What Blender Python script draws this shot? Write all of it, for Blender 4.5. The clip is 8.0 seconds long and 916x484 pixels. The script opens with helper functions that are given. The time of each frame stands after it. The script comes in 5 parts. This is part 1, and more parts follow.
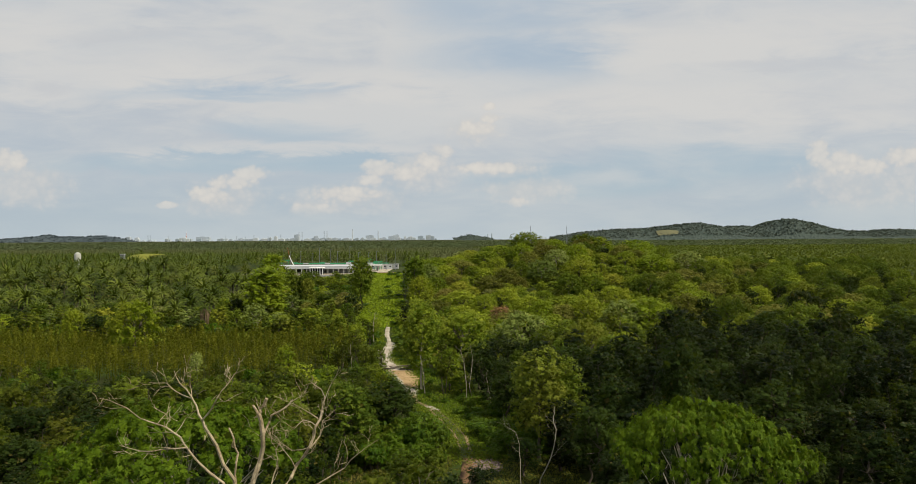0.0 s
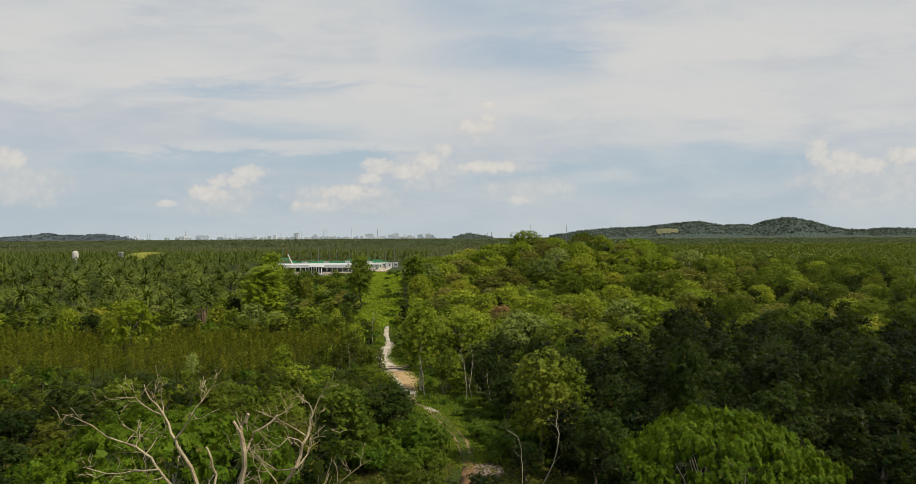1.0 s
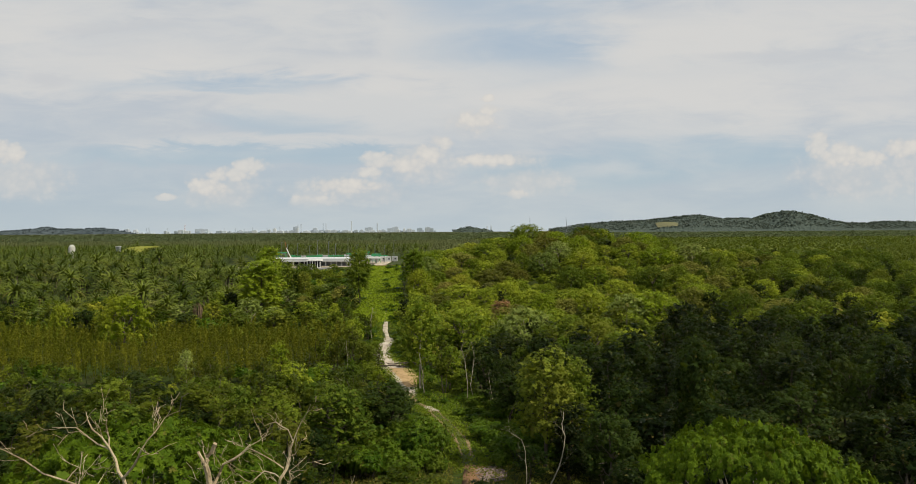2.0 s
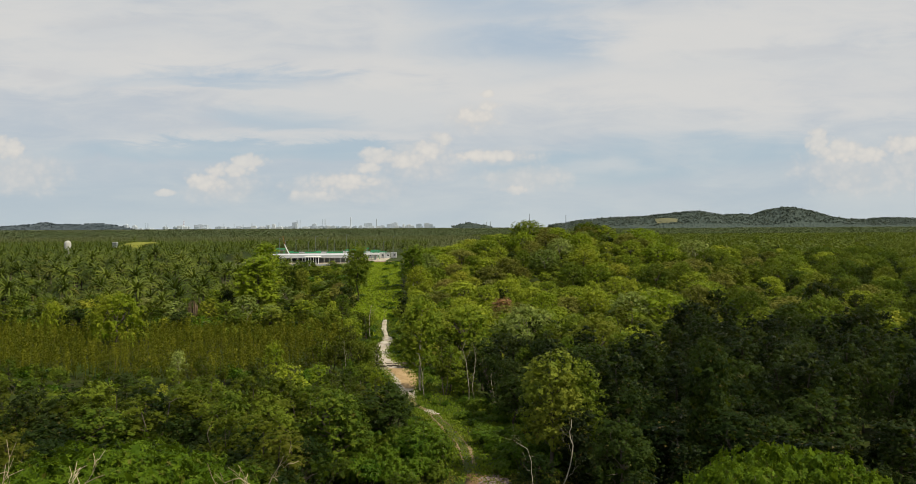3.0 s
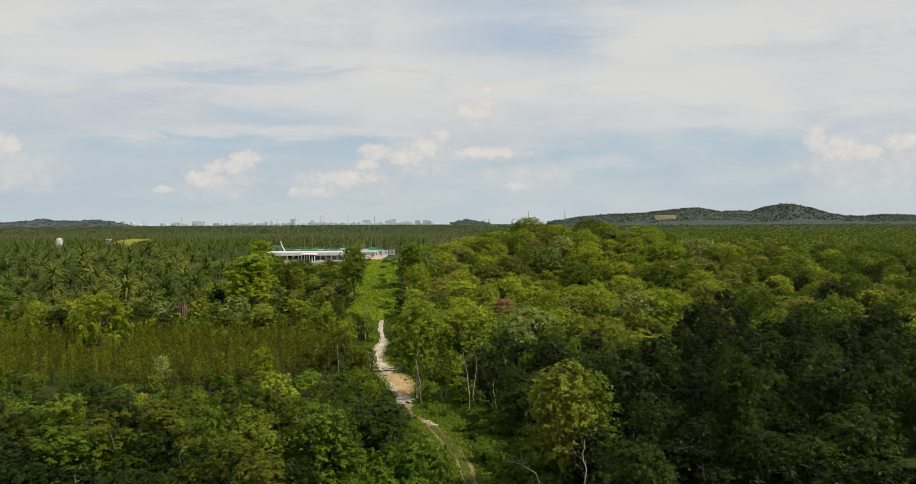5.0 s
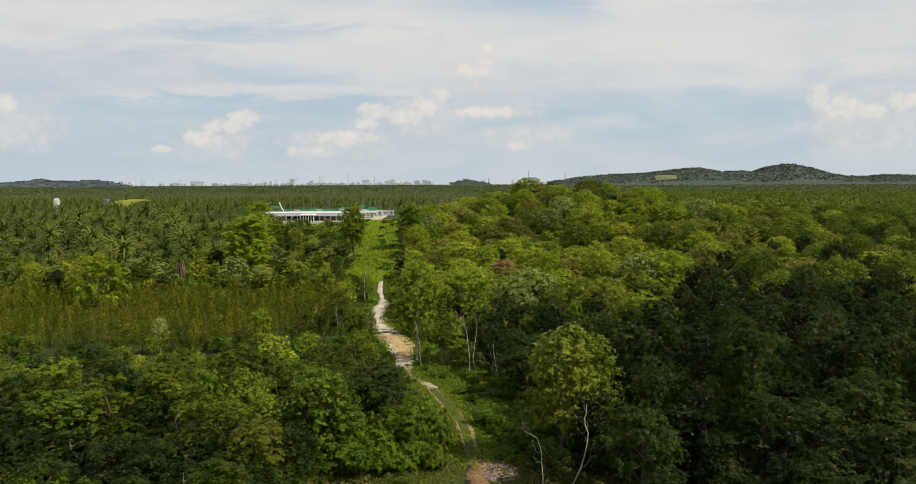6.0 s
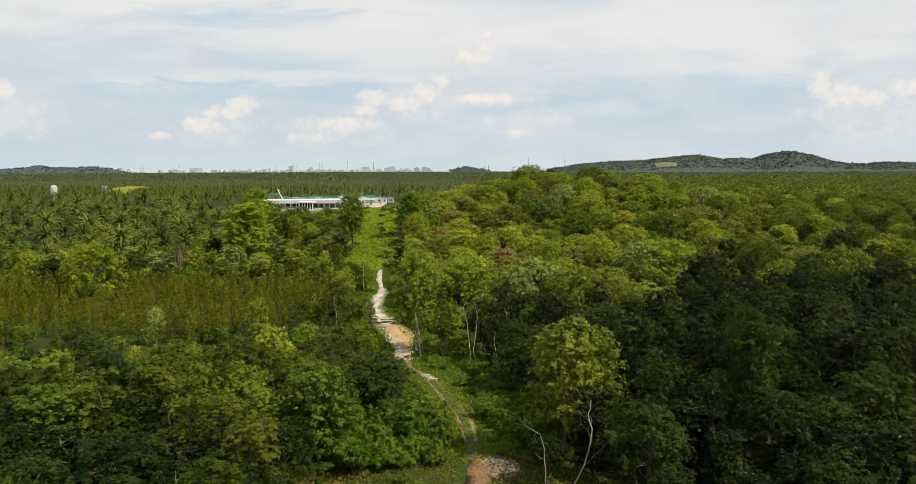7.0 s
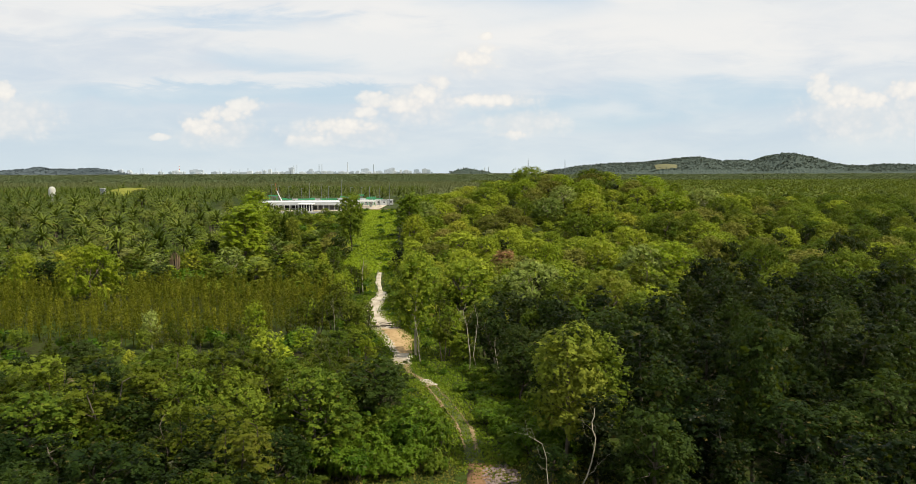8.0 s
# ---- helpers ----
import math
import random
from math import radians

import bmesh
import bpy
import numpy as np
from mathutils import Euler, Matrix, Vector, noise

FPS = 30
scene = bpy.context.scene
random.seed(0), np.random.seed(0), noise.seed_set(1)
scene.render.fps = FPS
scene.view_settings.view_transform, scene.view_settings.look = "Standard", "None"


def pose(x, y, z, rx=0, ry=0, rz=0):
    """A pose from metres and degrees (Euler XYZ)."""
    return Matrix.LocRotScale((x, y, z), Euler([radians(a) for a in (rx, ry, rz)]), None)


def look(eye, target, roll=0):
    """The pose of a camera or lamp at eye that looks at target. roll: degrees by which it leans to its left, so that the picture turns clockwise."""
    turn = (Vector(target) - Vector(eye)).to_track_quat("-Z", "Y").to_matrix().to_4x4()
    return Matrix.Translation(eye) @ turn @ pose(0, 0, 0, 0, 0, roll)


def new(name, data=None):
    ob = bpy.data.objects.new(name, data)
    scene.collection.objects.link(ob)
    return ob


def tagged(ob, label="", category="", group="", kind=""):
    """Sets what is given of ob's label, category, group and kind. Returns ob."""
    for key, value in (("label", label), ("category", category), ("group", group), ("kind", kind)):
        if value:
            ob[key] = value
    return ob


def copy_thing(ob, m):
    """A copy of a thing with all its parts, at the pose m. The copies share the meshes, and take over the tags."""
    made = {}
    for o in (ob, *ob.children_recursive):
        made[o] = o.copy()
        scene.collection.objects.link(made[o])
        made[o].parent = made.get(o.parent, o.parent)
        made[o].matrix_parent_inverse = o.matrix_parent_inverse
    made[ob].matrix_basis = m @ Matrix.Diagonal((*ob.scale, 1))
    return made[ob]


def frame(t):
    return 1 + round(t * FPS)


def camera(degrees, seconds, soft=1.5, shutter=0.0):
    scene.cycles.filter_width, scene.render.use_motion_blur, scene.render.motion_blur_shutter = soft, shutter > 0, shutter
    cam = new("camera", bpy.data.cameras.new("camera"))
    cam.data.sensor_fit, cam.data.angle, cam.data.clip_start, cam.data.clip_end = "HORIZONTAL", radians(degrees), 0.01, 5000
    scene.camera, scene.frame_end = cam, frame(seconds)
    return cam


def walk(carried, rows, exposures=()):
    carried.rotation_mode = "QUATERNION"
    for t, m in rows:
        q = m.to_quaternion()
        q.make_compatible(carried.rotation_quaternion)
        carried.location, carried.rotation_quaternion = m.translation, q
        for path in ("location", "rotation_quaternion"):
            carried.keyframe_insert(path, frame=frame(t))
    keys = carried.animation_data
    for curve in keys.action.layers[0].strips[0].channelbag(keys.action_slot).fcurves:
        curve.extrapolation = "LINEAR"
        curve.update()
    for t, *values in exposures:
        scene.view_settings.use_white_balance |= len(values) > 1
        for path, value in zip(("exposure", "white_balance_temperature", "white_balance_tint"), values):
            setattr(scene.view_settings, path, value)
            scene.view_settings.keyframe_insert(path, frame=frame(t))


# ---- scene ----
# ---- the camera and its flight ----
cam = camera(66, 8.0, soft=0.5)


def view(x, y, z, yaw, pitch, roll):
    return pose(x, y, z, 0, 0, yaw) @ pose(0, 0, 0, 90 + pitch) @ pose(0, 0, 0, 0, 0, roll)


EXPOSURES = [(0.0, -0.14), (4.0, -0.07), (5.5, -0.03), (6.0, 0.02), (6.5, 0.14), (7.0, 0.22), (8.0, 0.32)]
ROWS = [
    (0, 0.00, 0.00, 26.00, -0.00, -0.33, -0.35),
    (0.5, -0.01, 0.87, 26.03, -0.02, -0.33, -0.35),
    (1, -0.06, 2.09, 26.00, -0.03, -0.45, -0.34),
    (1.5, -0.14, 3.61, 25.96, -0.05, -0.60, -0.34),
    (1.7, -0.16, 4.27, 25.99, -0.04, -0.78, -0.36),
    (2.8, -0.47, 8.26, 26.19, -0.16, -1.22, -0.37),
    (3, -0.50, 9.02, 26.20, -0.12, -1.31, -0.31),
    (3.5, -0.57, 10.91, 26.23, -0.14, -1.41, -0.28),
    (4, -0.63, 12.62, 26.32, -0.16, -1.35, -0.31),
    (4.2, -0.66, 13.25, 26.36, -0.15, -1.31, -0.46),
    (5.3, -0.68, 16.22, 26.38, -0.26, -2.02, -0.25),
    (5.4, -0.69, 16.36, 26.39, -0.25, -2.30, -0.26),
    (5.5, -0.69, 16.50, 26.40, -0.24, -2.58, -0.28),
    (5.6, -0.69, 16.67, 26.41, -0.24, -2.91, -0.28),
    (5.7, -0.69, 16.83, 26.41, -0.24, -3.36, -0.28),
    (5.8, -0.70, 17.00, 26.41, -0.24, -3.73, -0.28),
    (5.9, -0.70, 17.17, 26.42, -0.25, -4.38, -0.28),
    (6, -0.70, 17.33, 26.42, -0.25, -4.81, -0.28),
    (6.1, -0.72, 17.52, 26.45, -0.25, -5.30, -0.27),
    (6.2, -0.73, 17.70, 26.47, -0.25, -5.94, -0.27),
    (6.3, -0.74, 17.89, 26.50, -0.26, -5.93, -0.26),
    (6.4, -0.76, 18.07, 26.53, -0.26, -5.90, -0.25),
    (6.5, -0.77, 18.26, 26.55, -0.26, -5.91, -0.24),
    (7, -0.79, 19.09, 26.57, -0.28, -5.86, -0.22),
    (7.5, -0.78, 19.86, 26.58, -0.28, -5.79, -0.21),
    (8, -0.78, 20.60, 26.58, -0.29, -5.72, -0.19),
]
walk(cam, [(row[0], view(*row[1:])) for row in ROWS], EXPOSURES)


# ---- world, sun ----
SUN_FROM = Vector((0.60, -0.22, 0.77)).normalized()
world = bpy.data.worlds.new("sky")
scene.world = world
world.use_nodes = True


class Nodes:
    """Short calls for building a node tree."""

    def __init__(self, tree):
        self.t = tree
        self.t.nodes.clear()

    def add(self, kind, **values):
        n = self.t.nodes.new(kind)
        for k, v in values.items():
            n.inputs[k.replace("_", " ")].default_value = v
        return n

    def link(self, a, b):
        self.t.links.new(a, b)

    def put(self, socket, v):
        if isinstance(v, (int, float)):
            socket.default_value = v
        elif isinstance(v, tuple):
            socket.default_value = v if len(v) == len(socket.default_value) else (*v, 1.0)
        else:
            self.t.links.new(v, socket)

    def math(self, op, a, b=0.0, c=0.0, clamp=False):
        n = self.t.nodes.new("ShaderNodeMath")
        n.operation, n.use_clamp = op, clamp
        for i, v in enumerate((a, b, c)):
            self.put(n.inputs[i], v)
        return n.outputs[0]

    def ramp(self, v, low, high, to0=0.0, to1=1.0):
        n = self.t.nodes.new("ShaderNodeMapRange")
        n.interpolation_type = "SMOOTHSTEP"
        self.put(n.inputs[0], v)
        for i, w in enumerate((low, high, to0, to1)):
            n.inputs[i + 1].default_value = w
        return n.outputs[0]

    def mix(self, f, a, b):
        n = self.t.nodes.new("ShaderNodeMix")
        n.data_type = "RGBA"
        self.put(n.inputs[0], f)
        self.put(n.inputs[6], a)
        self.put(n.inputs[7], b)
        return n.outputs[2]

    def noise(self, vec, scale, detail=4.0, rough=0.55, distort=0.0):
        n = self.add("ShaderNodeTexNoise", Scale=scale, Detail=detail, Roughness=rough, Distortion=distort)
        if vec is not None:
            self.link(vec, n.inputs["Vector"])
        return n.outputs["Fac"]

    def vec(self, x, y, z):
        n = self.t.nodes.new("ShaderNodeCombineXYZ")
        for i, v in enumerate((x, y, z)):
            self.put(n.inputs[i], v)
        return n.outputs[0]


def build_sky():
    N = Nodes(world.node_tree)
    out = N.add("ShaderNodeOutputWorld")
    back = N.add("ShaderNodeBackground", Strength=0.1)
    N.link(back.outputs[0], out.inputs[0])
    sky = N.t.nodes.new("ShaderNodeTexSky")
    sky.sky_type, sky.sun_disc = "NISHITA", False
    sky.sun_elevation = math.asin(SUN_FROM.z)
    sky.sun_rotation = math.atan2(SUN_FROM.x, SUN_FROM.y)
    sky.air_density, sky.dust_density, sky.ozone_density = 1.0, 2.5, 1.0
    co = N.t.nodes.new("ShaderNodeTexCoord").outputs["Generated"]
    sep = N.t.nodes.new("ShaderNodeSeparateXYZ")
    N.link(co, sep.inputs[0])
    x, y, z = sep.outputs
    deep = N.math("MAXIMUM", N.math("ABSOLUTE", y), 0.12)
    u, v = N.math("DIVIDE", x, deep), N.math("DIVIDE", z, deep)
    # high veil: broad soft streaks drawn out along the horizon
    veil = N.noise(N.vec(N.math("MULTIPLY", u, 0.8), N.math("MULTIPLY", v, 2.6), 0.3), 1.9, 4, 0.5, 0.35)
    fine = N.noise(N.vec(N.math("MULTIPLY", u, 1.0), N.math("MULTIPLY", v, 3.2), 2.7), 4.5, 6, 0.55, 0.6)
    wisp = N.noise(N.vec(N.math("MULTIPLY", u, 1.0), N.math("MULTIPLY", v, 4.5), 7.7), 9.0, 7, 0.6, 0.9)

    def blobs(items, soft):
        """Highest of several soft oval mounds, each 1 at its middle and 0 at its rim."""
        best = None
        for px, py, rx, ry in items:
            a = N.math("POWER", N.math("ABSOLUTE", N.math("DIVIDE", N.math("SUBTRACT", wu, px), rx)), 2.0)
            b = N.math("POWER", N.math("ABSOLUTE", N.math("DIVIDE", N.math("SUBTRACT", wv, py), ry)), 2.0)
            one = N.math("SUBTRACT", 1.0, N.math("ADD", a, b))
            best = one if best is None else (N.math("SMOOTH_MAX", best, one, soft))
        return best

    def centred(n, k):
        return N.math("MULTIPLY", N.math("SUBTRACT", n, 0.5), k)

    # clearer blue gaps in the veil
    wob = N.math("ADD", centred(fine, 0.13), centred(wisp, 0.09))
    wu, wv = N.math("ADD", u, wob), N.math("ADD", v, N.math("MULTIPLY", wob, 0.40))
    gaps = blobs([(-0.425, 0.214, 0.085, 0.013), (-0.34, 0.207, 0.16, 0.010), (-0.235, 0.153, 0.11, 0.020), (-0.37, 0.108, 0.17, 0.016),
                  (-0.185, 0.108, 0.10, 0.017), (0.09, 0.255, 0.13, 0.042), (0.07, 0.325, 0.14, 0.04), (0.36, 0.105, 0.17, 0.024), (0.20, 0.080, 0.16, 0.022)], 0.25)
    open_sky = N.math("MULTIPLY", N.ramp(gaps, -1.2, 1.0), N.ramp(fine, 0.85, 0.35))
    cover = N.math("SUBTRACT", N.ramp(veil, 0.30, 0.62, 0.80, 0.98), N.math("MULTIPLY", open_sky, 0.52), clamp=True)
    cover = N.math("MULTIPLY", cover, N.ramp(v, 0.02, 0.20, 0.70, 1.0))
    streak = N.math("ADD", N.math("MULTIPLY", veil, 0.40), N.math("ADD", N.math("MULTIPLY", fine, 0.35), N.math("MULTIPLY", wisp, 0.25)))
    grey = N.mix(N.ramp(streak, 0.38, 0.60), (5.45, 5.85, 6.35, 1), (6.8, 6.85, 6.8, 1))
    blue = N.mix(N.ramp(v, 0.0, 0.3), (4.2, 5.75, 6.6, 1), (3.3, 4.9, 6.6, 1))
    base = N.mix(0.88, sky.outputs[0], blue)
    seen = N.mix(cover, base, grey)
    # broad creamy banks of high cloud
    bank = blobs([(-0.555, 0.235, 0.10, 0.040), (-0.45, 0.245, 0.13, 0.020), (-0.43, 0.196, 0.055, 0.014), (0.30, 0.270, 0.17, 0.028), (0.52, 0.290, 0.18, 0.030),
                  (0.47, 0.185, 0.22, 0.034), (0.22, 0.19, 0.16, 0.026), (-0.10, 0.220, 0.26, 0.018), (-0.24, 0.126, 0.20, 0.008), (-0.62, 0.30, 0.10, 0.03)], 0.3)
    bank_f = N.ramp(N.math("ADD", N.math("MAXIMUM", bank, -1.8), N.math("ADD", centred(fine, 2.0), centred(wisp, 1.4))), -1.1, 1.2)
    seen = N.mix(N.math("MULTIPLY", bank_f, 0.55), seen, (7.35, 7.2, 6.95, 1))
    # thin grey scud under the banks
    scud = blobs([(-0.475, 0.288, 0.075, 0.010), (-0.565, 0.222, 0.035, 0.010), (0.50, 0.247, 0.13, 0.009)], 0.3)
    seen = N.mix(N.math("MULTIPLY", N.ramp(N.math("ADD", N.math("MAXIMUM", scud, -1.5), centred(wisp, 3.4)), -0.9, 1.6), 0.38), seen, (5.3, 5.6, 6.1, 1))
    # heaped clouds low over the plain: lumps upon lumps
    warp = N.noise(N.vec(u, v, 3.3), 22.0, 4, 0.55)
    pu, pv = N.math("ADD", u, centred(warp, 0.022)), N.math("ADD", v, centred(warp, 0.014))

    def lumps(scale):
        n = N.t.nodes.new("ShaderNodeTexVoronoi")
        n.feature = "SMOOTH_F1"
        n.inputs["Scale"].default_value = scale
        n.inputs["Smoothness"].default_value = 0.35
        N.link(N.vec(pu, N.math("MULTIPLY", pv, 1.15), 0.4), n.inputs["Vector"])
        return N.math("SUBTRACT", 0.45, n.outputs["Distance"])

    big, small = lumps(44.0), lumps(120.0)
    rag = N.noise(N.vec(u, v, 5.1), 95.0, 6, 0.65)
    lump = N.math("ADD", N.math("ADD", N.math("MULTIPLY", big, 1.5), N.math("MULTIPLY", small, 0.9)), centred(rag, 1.0))
    wu, wv = N.math("ADD", u, centred(warp, 0.02)), v
    heads = blobs([(-0.648, 0.112, 0.036, 0.017), (-0.292, 0.094, 0.025, 0.010), (-0.318, 0.080, 0.032, 0.011), (-0.352, 0.062, 0.030, 0.012),
                   (-0.413, 0.049, 0.016, 0.005), (-0.110, 0.099, 0.026, 0.012), (-0.122, 0.083, 0.018, 0.008), (-0.158, 0.063, 0.042, 0.011), (-0.205, 0.041, 0.032, 0.009),
                   (-0.075, 0.094, 0.030, 0.011), (-0.040, 0.110, 0.020, 0.012), (-0.020, 0.124, 0.018, 0.009), (0.026, 0.152, 0.028, 0.012), (0.048, 0.170, 0.016, 0.007), (0.044, 0.186, 0.010, 0.005),
                   (0.050, 0.099, 0.046, 0.008), (0.080, 0.050, 0.016, 0.006),
                   (0.513, 0.118, 0.018, 0.018), (0.545, 0.104, 0.030, 0.014), (0.580, 0.098, 0.026, 0.010), (0.640, 0.112, 0.036, 0.012)], 0.12)
    wu, wv = N.math("ADD", u, centred(fine, 0.03)), v
    bodies = blobs([(-0.615, 0.075, 0.075, 0.034), (-0.33, 0.058, 0.065, 0.030), (-0.15, 0.055, 0.10, 0.026), (-0.055, 0.090, 0.075, 0.030), (0.06, 0.098, 0.075, 0.016),
                    (0.10, 0.068, 0.07, 0.022), (0.02, 0.150, 0.045, 0.022), (0.555, 0.075, 0.085, 0.040), (0.64, 0.085, 0.06, 0.04)], 0.4)
    soft_f = N.math("MULTIPLY", N.ramp(N.math("ADD", N.math("MAXIMUM", bodies, -2.0), N.math("ADD", N.math("MULTIPLY", lump, 0.55), centred(fine, 1.4))), -0.5, 1.15), N.ramp(v, 0.012, 0.05))
    seen = N.mix(N.math("MULTIPLY", soft_f, 0.62), seen, N.mix(N.ramp(lump, -0.6, 0.7), (6.3, 6.35, 6.3, 1), (7.15, 6.95, 6.65, 1)))
    head_f = N.math("MULTIPLY", N.ramp(N.math("ADD", N.math("MAXIMUM", heads, -2.2), lump), -0.75, 0.55), N.ramp(v, 0.02, 0.06))
    lit = N.mix(N.ramp(N.math("ADD", heads, N.math("MULTIPLY", lump, 1.3)), -0.6, 1.7), (6.9, 6.7, 6.4, 1), (8.1, 7.65, 6.95, 1))
    seen = N.mix(N.math("MULTIPLY", head_f, 0.72), seen, lit)
    # bluish murk at the rim of the plain
    seen = N.mix(N.ramp(v, 0.05, -0.005, 0.0, 0.5), seen, (5.5, 6.25, 6.6, 1))
    N.link(seen, back.inputs[0])


build_sky()
lamp = bpy.data.lights.new("sun", "SUN")
lamp.energy, lamp.angle, lamp.color = 5.0, radians(0.6), (1.0, 0.90, 0.71)
sun = new("sun", lamp)
sun.matrix_basis = look(SUN_FROM * 300, (0, 0, 0))


# ---- materials ----
def leaf_material(name, dark, light, gloss=0.55, through_light=0.30, tree_scale=0.13, leaf_vary=0.95, tree_vary=1.15):
    """Foliage: hue changes from tree to tree and from leaf to leaf; some light passes through."""
    m = bpy.data.materials.new(name)
    m.use_nodes = True
    N = Nodes(m.node_tree)
    geo = N.t.nodes.new("ShaderNodeNewGeometry")
    info = N.t.nodes.new("ShaderNodeObjectInfo")
    patch = N.noise(geo.outputs["Position"], tree_scale, 2, 0.5)
    a = N.math("MULTIPLY", N.math("SUBTRACT", patch, 0.5), 1.2)
    b = N.math("MULTIPLY", N.math("SUBTRACT", info.outputs["Random"], 0.5), tree_vary)
    c = N.math("MULTIPLY", N.math("SUBTRACT", geo.outputs["Random Per Island"], 0.5), leaf_vary)
    f = N.math("ADD", N.math("ADD", a, b), N.math("ADD", c, 0.5), clamp=True)
    col = N.mix(f, dark, light)
    odd = N.math("ADD", N.math("FRACT", N.math("MULTIPLY", info.outputs["Random"], 7.31)), N.math("MULTIPLY", N.math("SUBTRACT", patch, 0.5), 1.2))
    col = N.mix(N.ramp(odd, 0.62, 1.05, 0.0, 0.42), col, N.mix(f, (dark[0] * 1.5, dark[1] * 1.0, dark[2], 1), (light[0] * 1.25, light[1] * 0.90, light[2] * 1.6, 1)))
    dry = N.ramp(N.math("FRACT", N.math("MULTIPLY", geo.outputs["Random Per Island"], 17.3)), 0.955, 0.985)
    col = N.mix(N.math("MULTIPLY", dry, 0.55), col, (0.16, 0.12, 0.035, 1))
    out = N.add("ShaderNodeOutputMaterial")
    bsdf = N.add("ShaderNodeBsdfPrincipled", Roughness=gloss)
    bsdf.inputs["Specular IOR Level"].default_value = 0.05
    N.link(col, bsdf.inputs["Base Color"])
    tl = N.add("ShaderNodeBsdfTranslucent")
    N.link(N.mix(0.4, col, (0.20, 0.26, 0.012, 1)), tl.inputs[0])
    mx = N.add("ShaderNodeMixShader", Fac=through_light)
    N.link(bsdf.outputs[0], mx.inputs[1])
    N.link(tl.outputs[0], mx.inputs[2])
    N.link(mx.outputs[0], out.inputs[0])
    return m


def rough_material(name, dark, light, scale=3.0, rough=0.9, bump=0.25, mottle=0.25, metal=0.0, vary=0.0):
    """A matt surface with grain and larger mottling."""
    m = bpy.data.materials.new(name)
    m.use_nodes = True
    N = Nodes(m.node_tree)
    geo = N.t.nodes.new("ShaderNodeNewGeometry")
    p = geo.outputs["Position"]
    big, small = N.noise(p, scale * mottle, 4, 0.6), N.noise(p, scale * 3, 6, 0.65)
    f = N.math("ADD", N.math("MULTIPLY", big, 0.6), N.math("MULTIPLY", small, 0.4))
    if vary:
        info = N.t.nodes.new("ShaderNodeObjectInfo")
        f = N.math("ADD", f, N.math("MULTIPLY", N.math("SUBTRACT", info.outputs["Random"], 0.5), vary))
    col = N.mix(N.ramp(f, 0.32, 0.68), dark, light)
    out = N.add("ShaderNodeOutputMaterial")
    bsdf = N.add("ShaderNodeBsdfPrincipled", Roughness=rough, Metallic=metal)
    bsdf.inputs["Specular IOR Level"].default_value = 0.25
    N.link(col, bsdf.inputs["Base Color"])
    bm = N.add("ShaderNodeBump", Strength=bump, Distance=0.08)
    N.link(small, bm.inputs["Height"])
    N.link(bm.outputs[0], bsdf.inputs["Normal"])
    N.link(bsdf.outputs[0], out.inputs[0])
    return m


def ground_material():
    """Leaf litter and low weeds near by; green cover far off, in broad patches."""
    m = bpy.data.materials.new("ground cover")
    m.use_nodes = True
    N = Nodes(m.node_tree)
    geo = N.t.nodes.new("ShaderNodeNewGeometry")
    p = geo.outputs["Position"]
    sep = N.t.nodes.new("ShaderNodeSeparateXYZ")
    N.link(p, sep.inputs[0])
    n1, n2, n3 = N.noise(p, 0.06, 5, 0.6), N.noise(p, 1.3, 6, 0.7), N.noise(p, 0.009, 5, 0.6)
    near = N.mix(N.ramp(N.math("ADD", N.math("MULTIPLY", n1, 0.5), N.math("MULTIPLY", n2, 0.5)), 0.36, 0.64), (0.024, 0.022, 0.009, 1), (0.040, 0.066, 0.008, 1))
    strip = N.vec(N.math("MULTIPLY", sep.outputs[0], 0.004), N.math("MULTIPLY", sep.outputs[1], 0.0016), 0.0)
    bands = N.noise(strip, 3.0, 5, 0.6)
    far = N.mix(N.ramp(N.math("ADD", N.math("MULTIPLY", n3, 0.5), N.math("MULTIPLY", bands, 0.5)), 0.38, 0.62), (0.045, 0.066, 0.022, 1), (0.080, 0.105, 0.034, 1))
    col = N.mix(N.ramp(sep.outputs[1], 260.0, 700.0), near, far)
    out = N.add("ShaderNodeOutputMaterial")
    bsdf = N.add("ShaderNodeBsdfPrincipled", Roughness=0.95)
    bsdf.inputs["Specular IOR Level"].default_value = 0.1
    N.link(col, bsdf.inputs["Base Color"])
    bm = N.add("ShaderNodeBump", Strength=0.5, Distance=0.3)
    N.link(n2, bm.inputs["Height"])
    N.link(bm.outputs[0], bsdf.inputs["Normal"])
    N.link(bsdf.outputs[0], out.inputs[0])
    return m


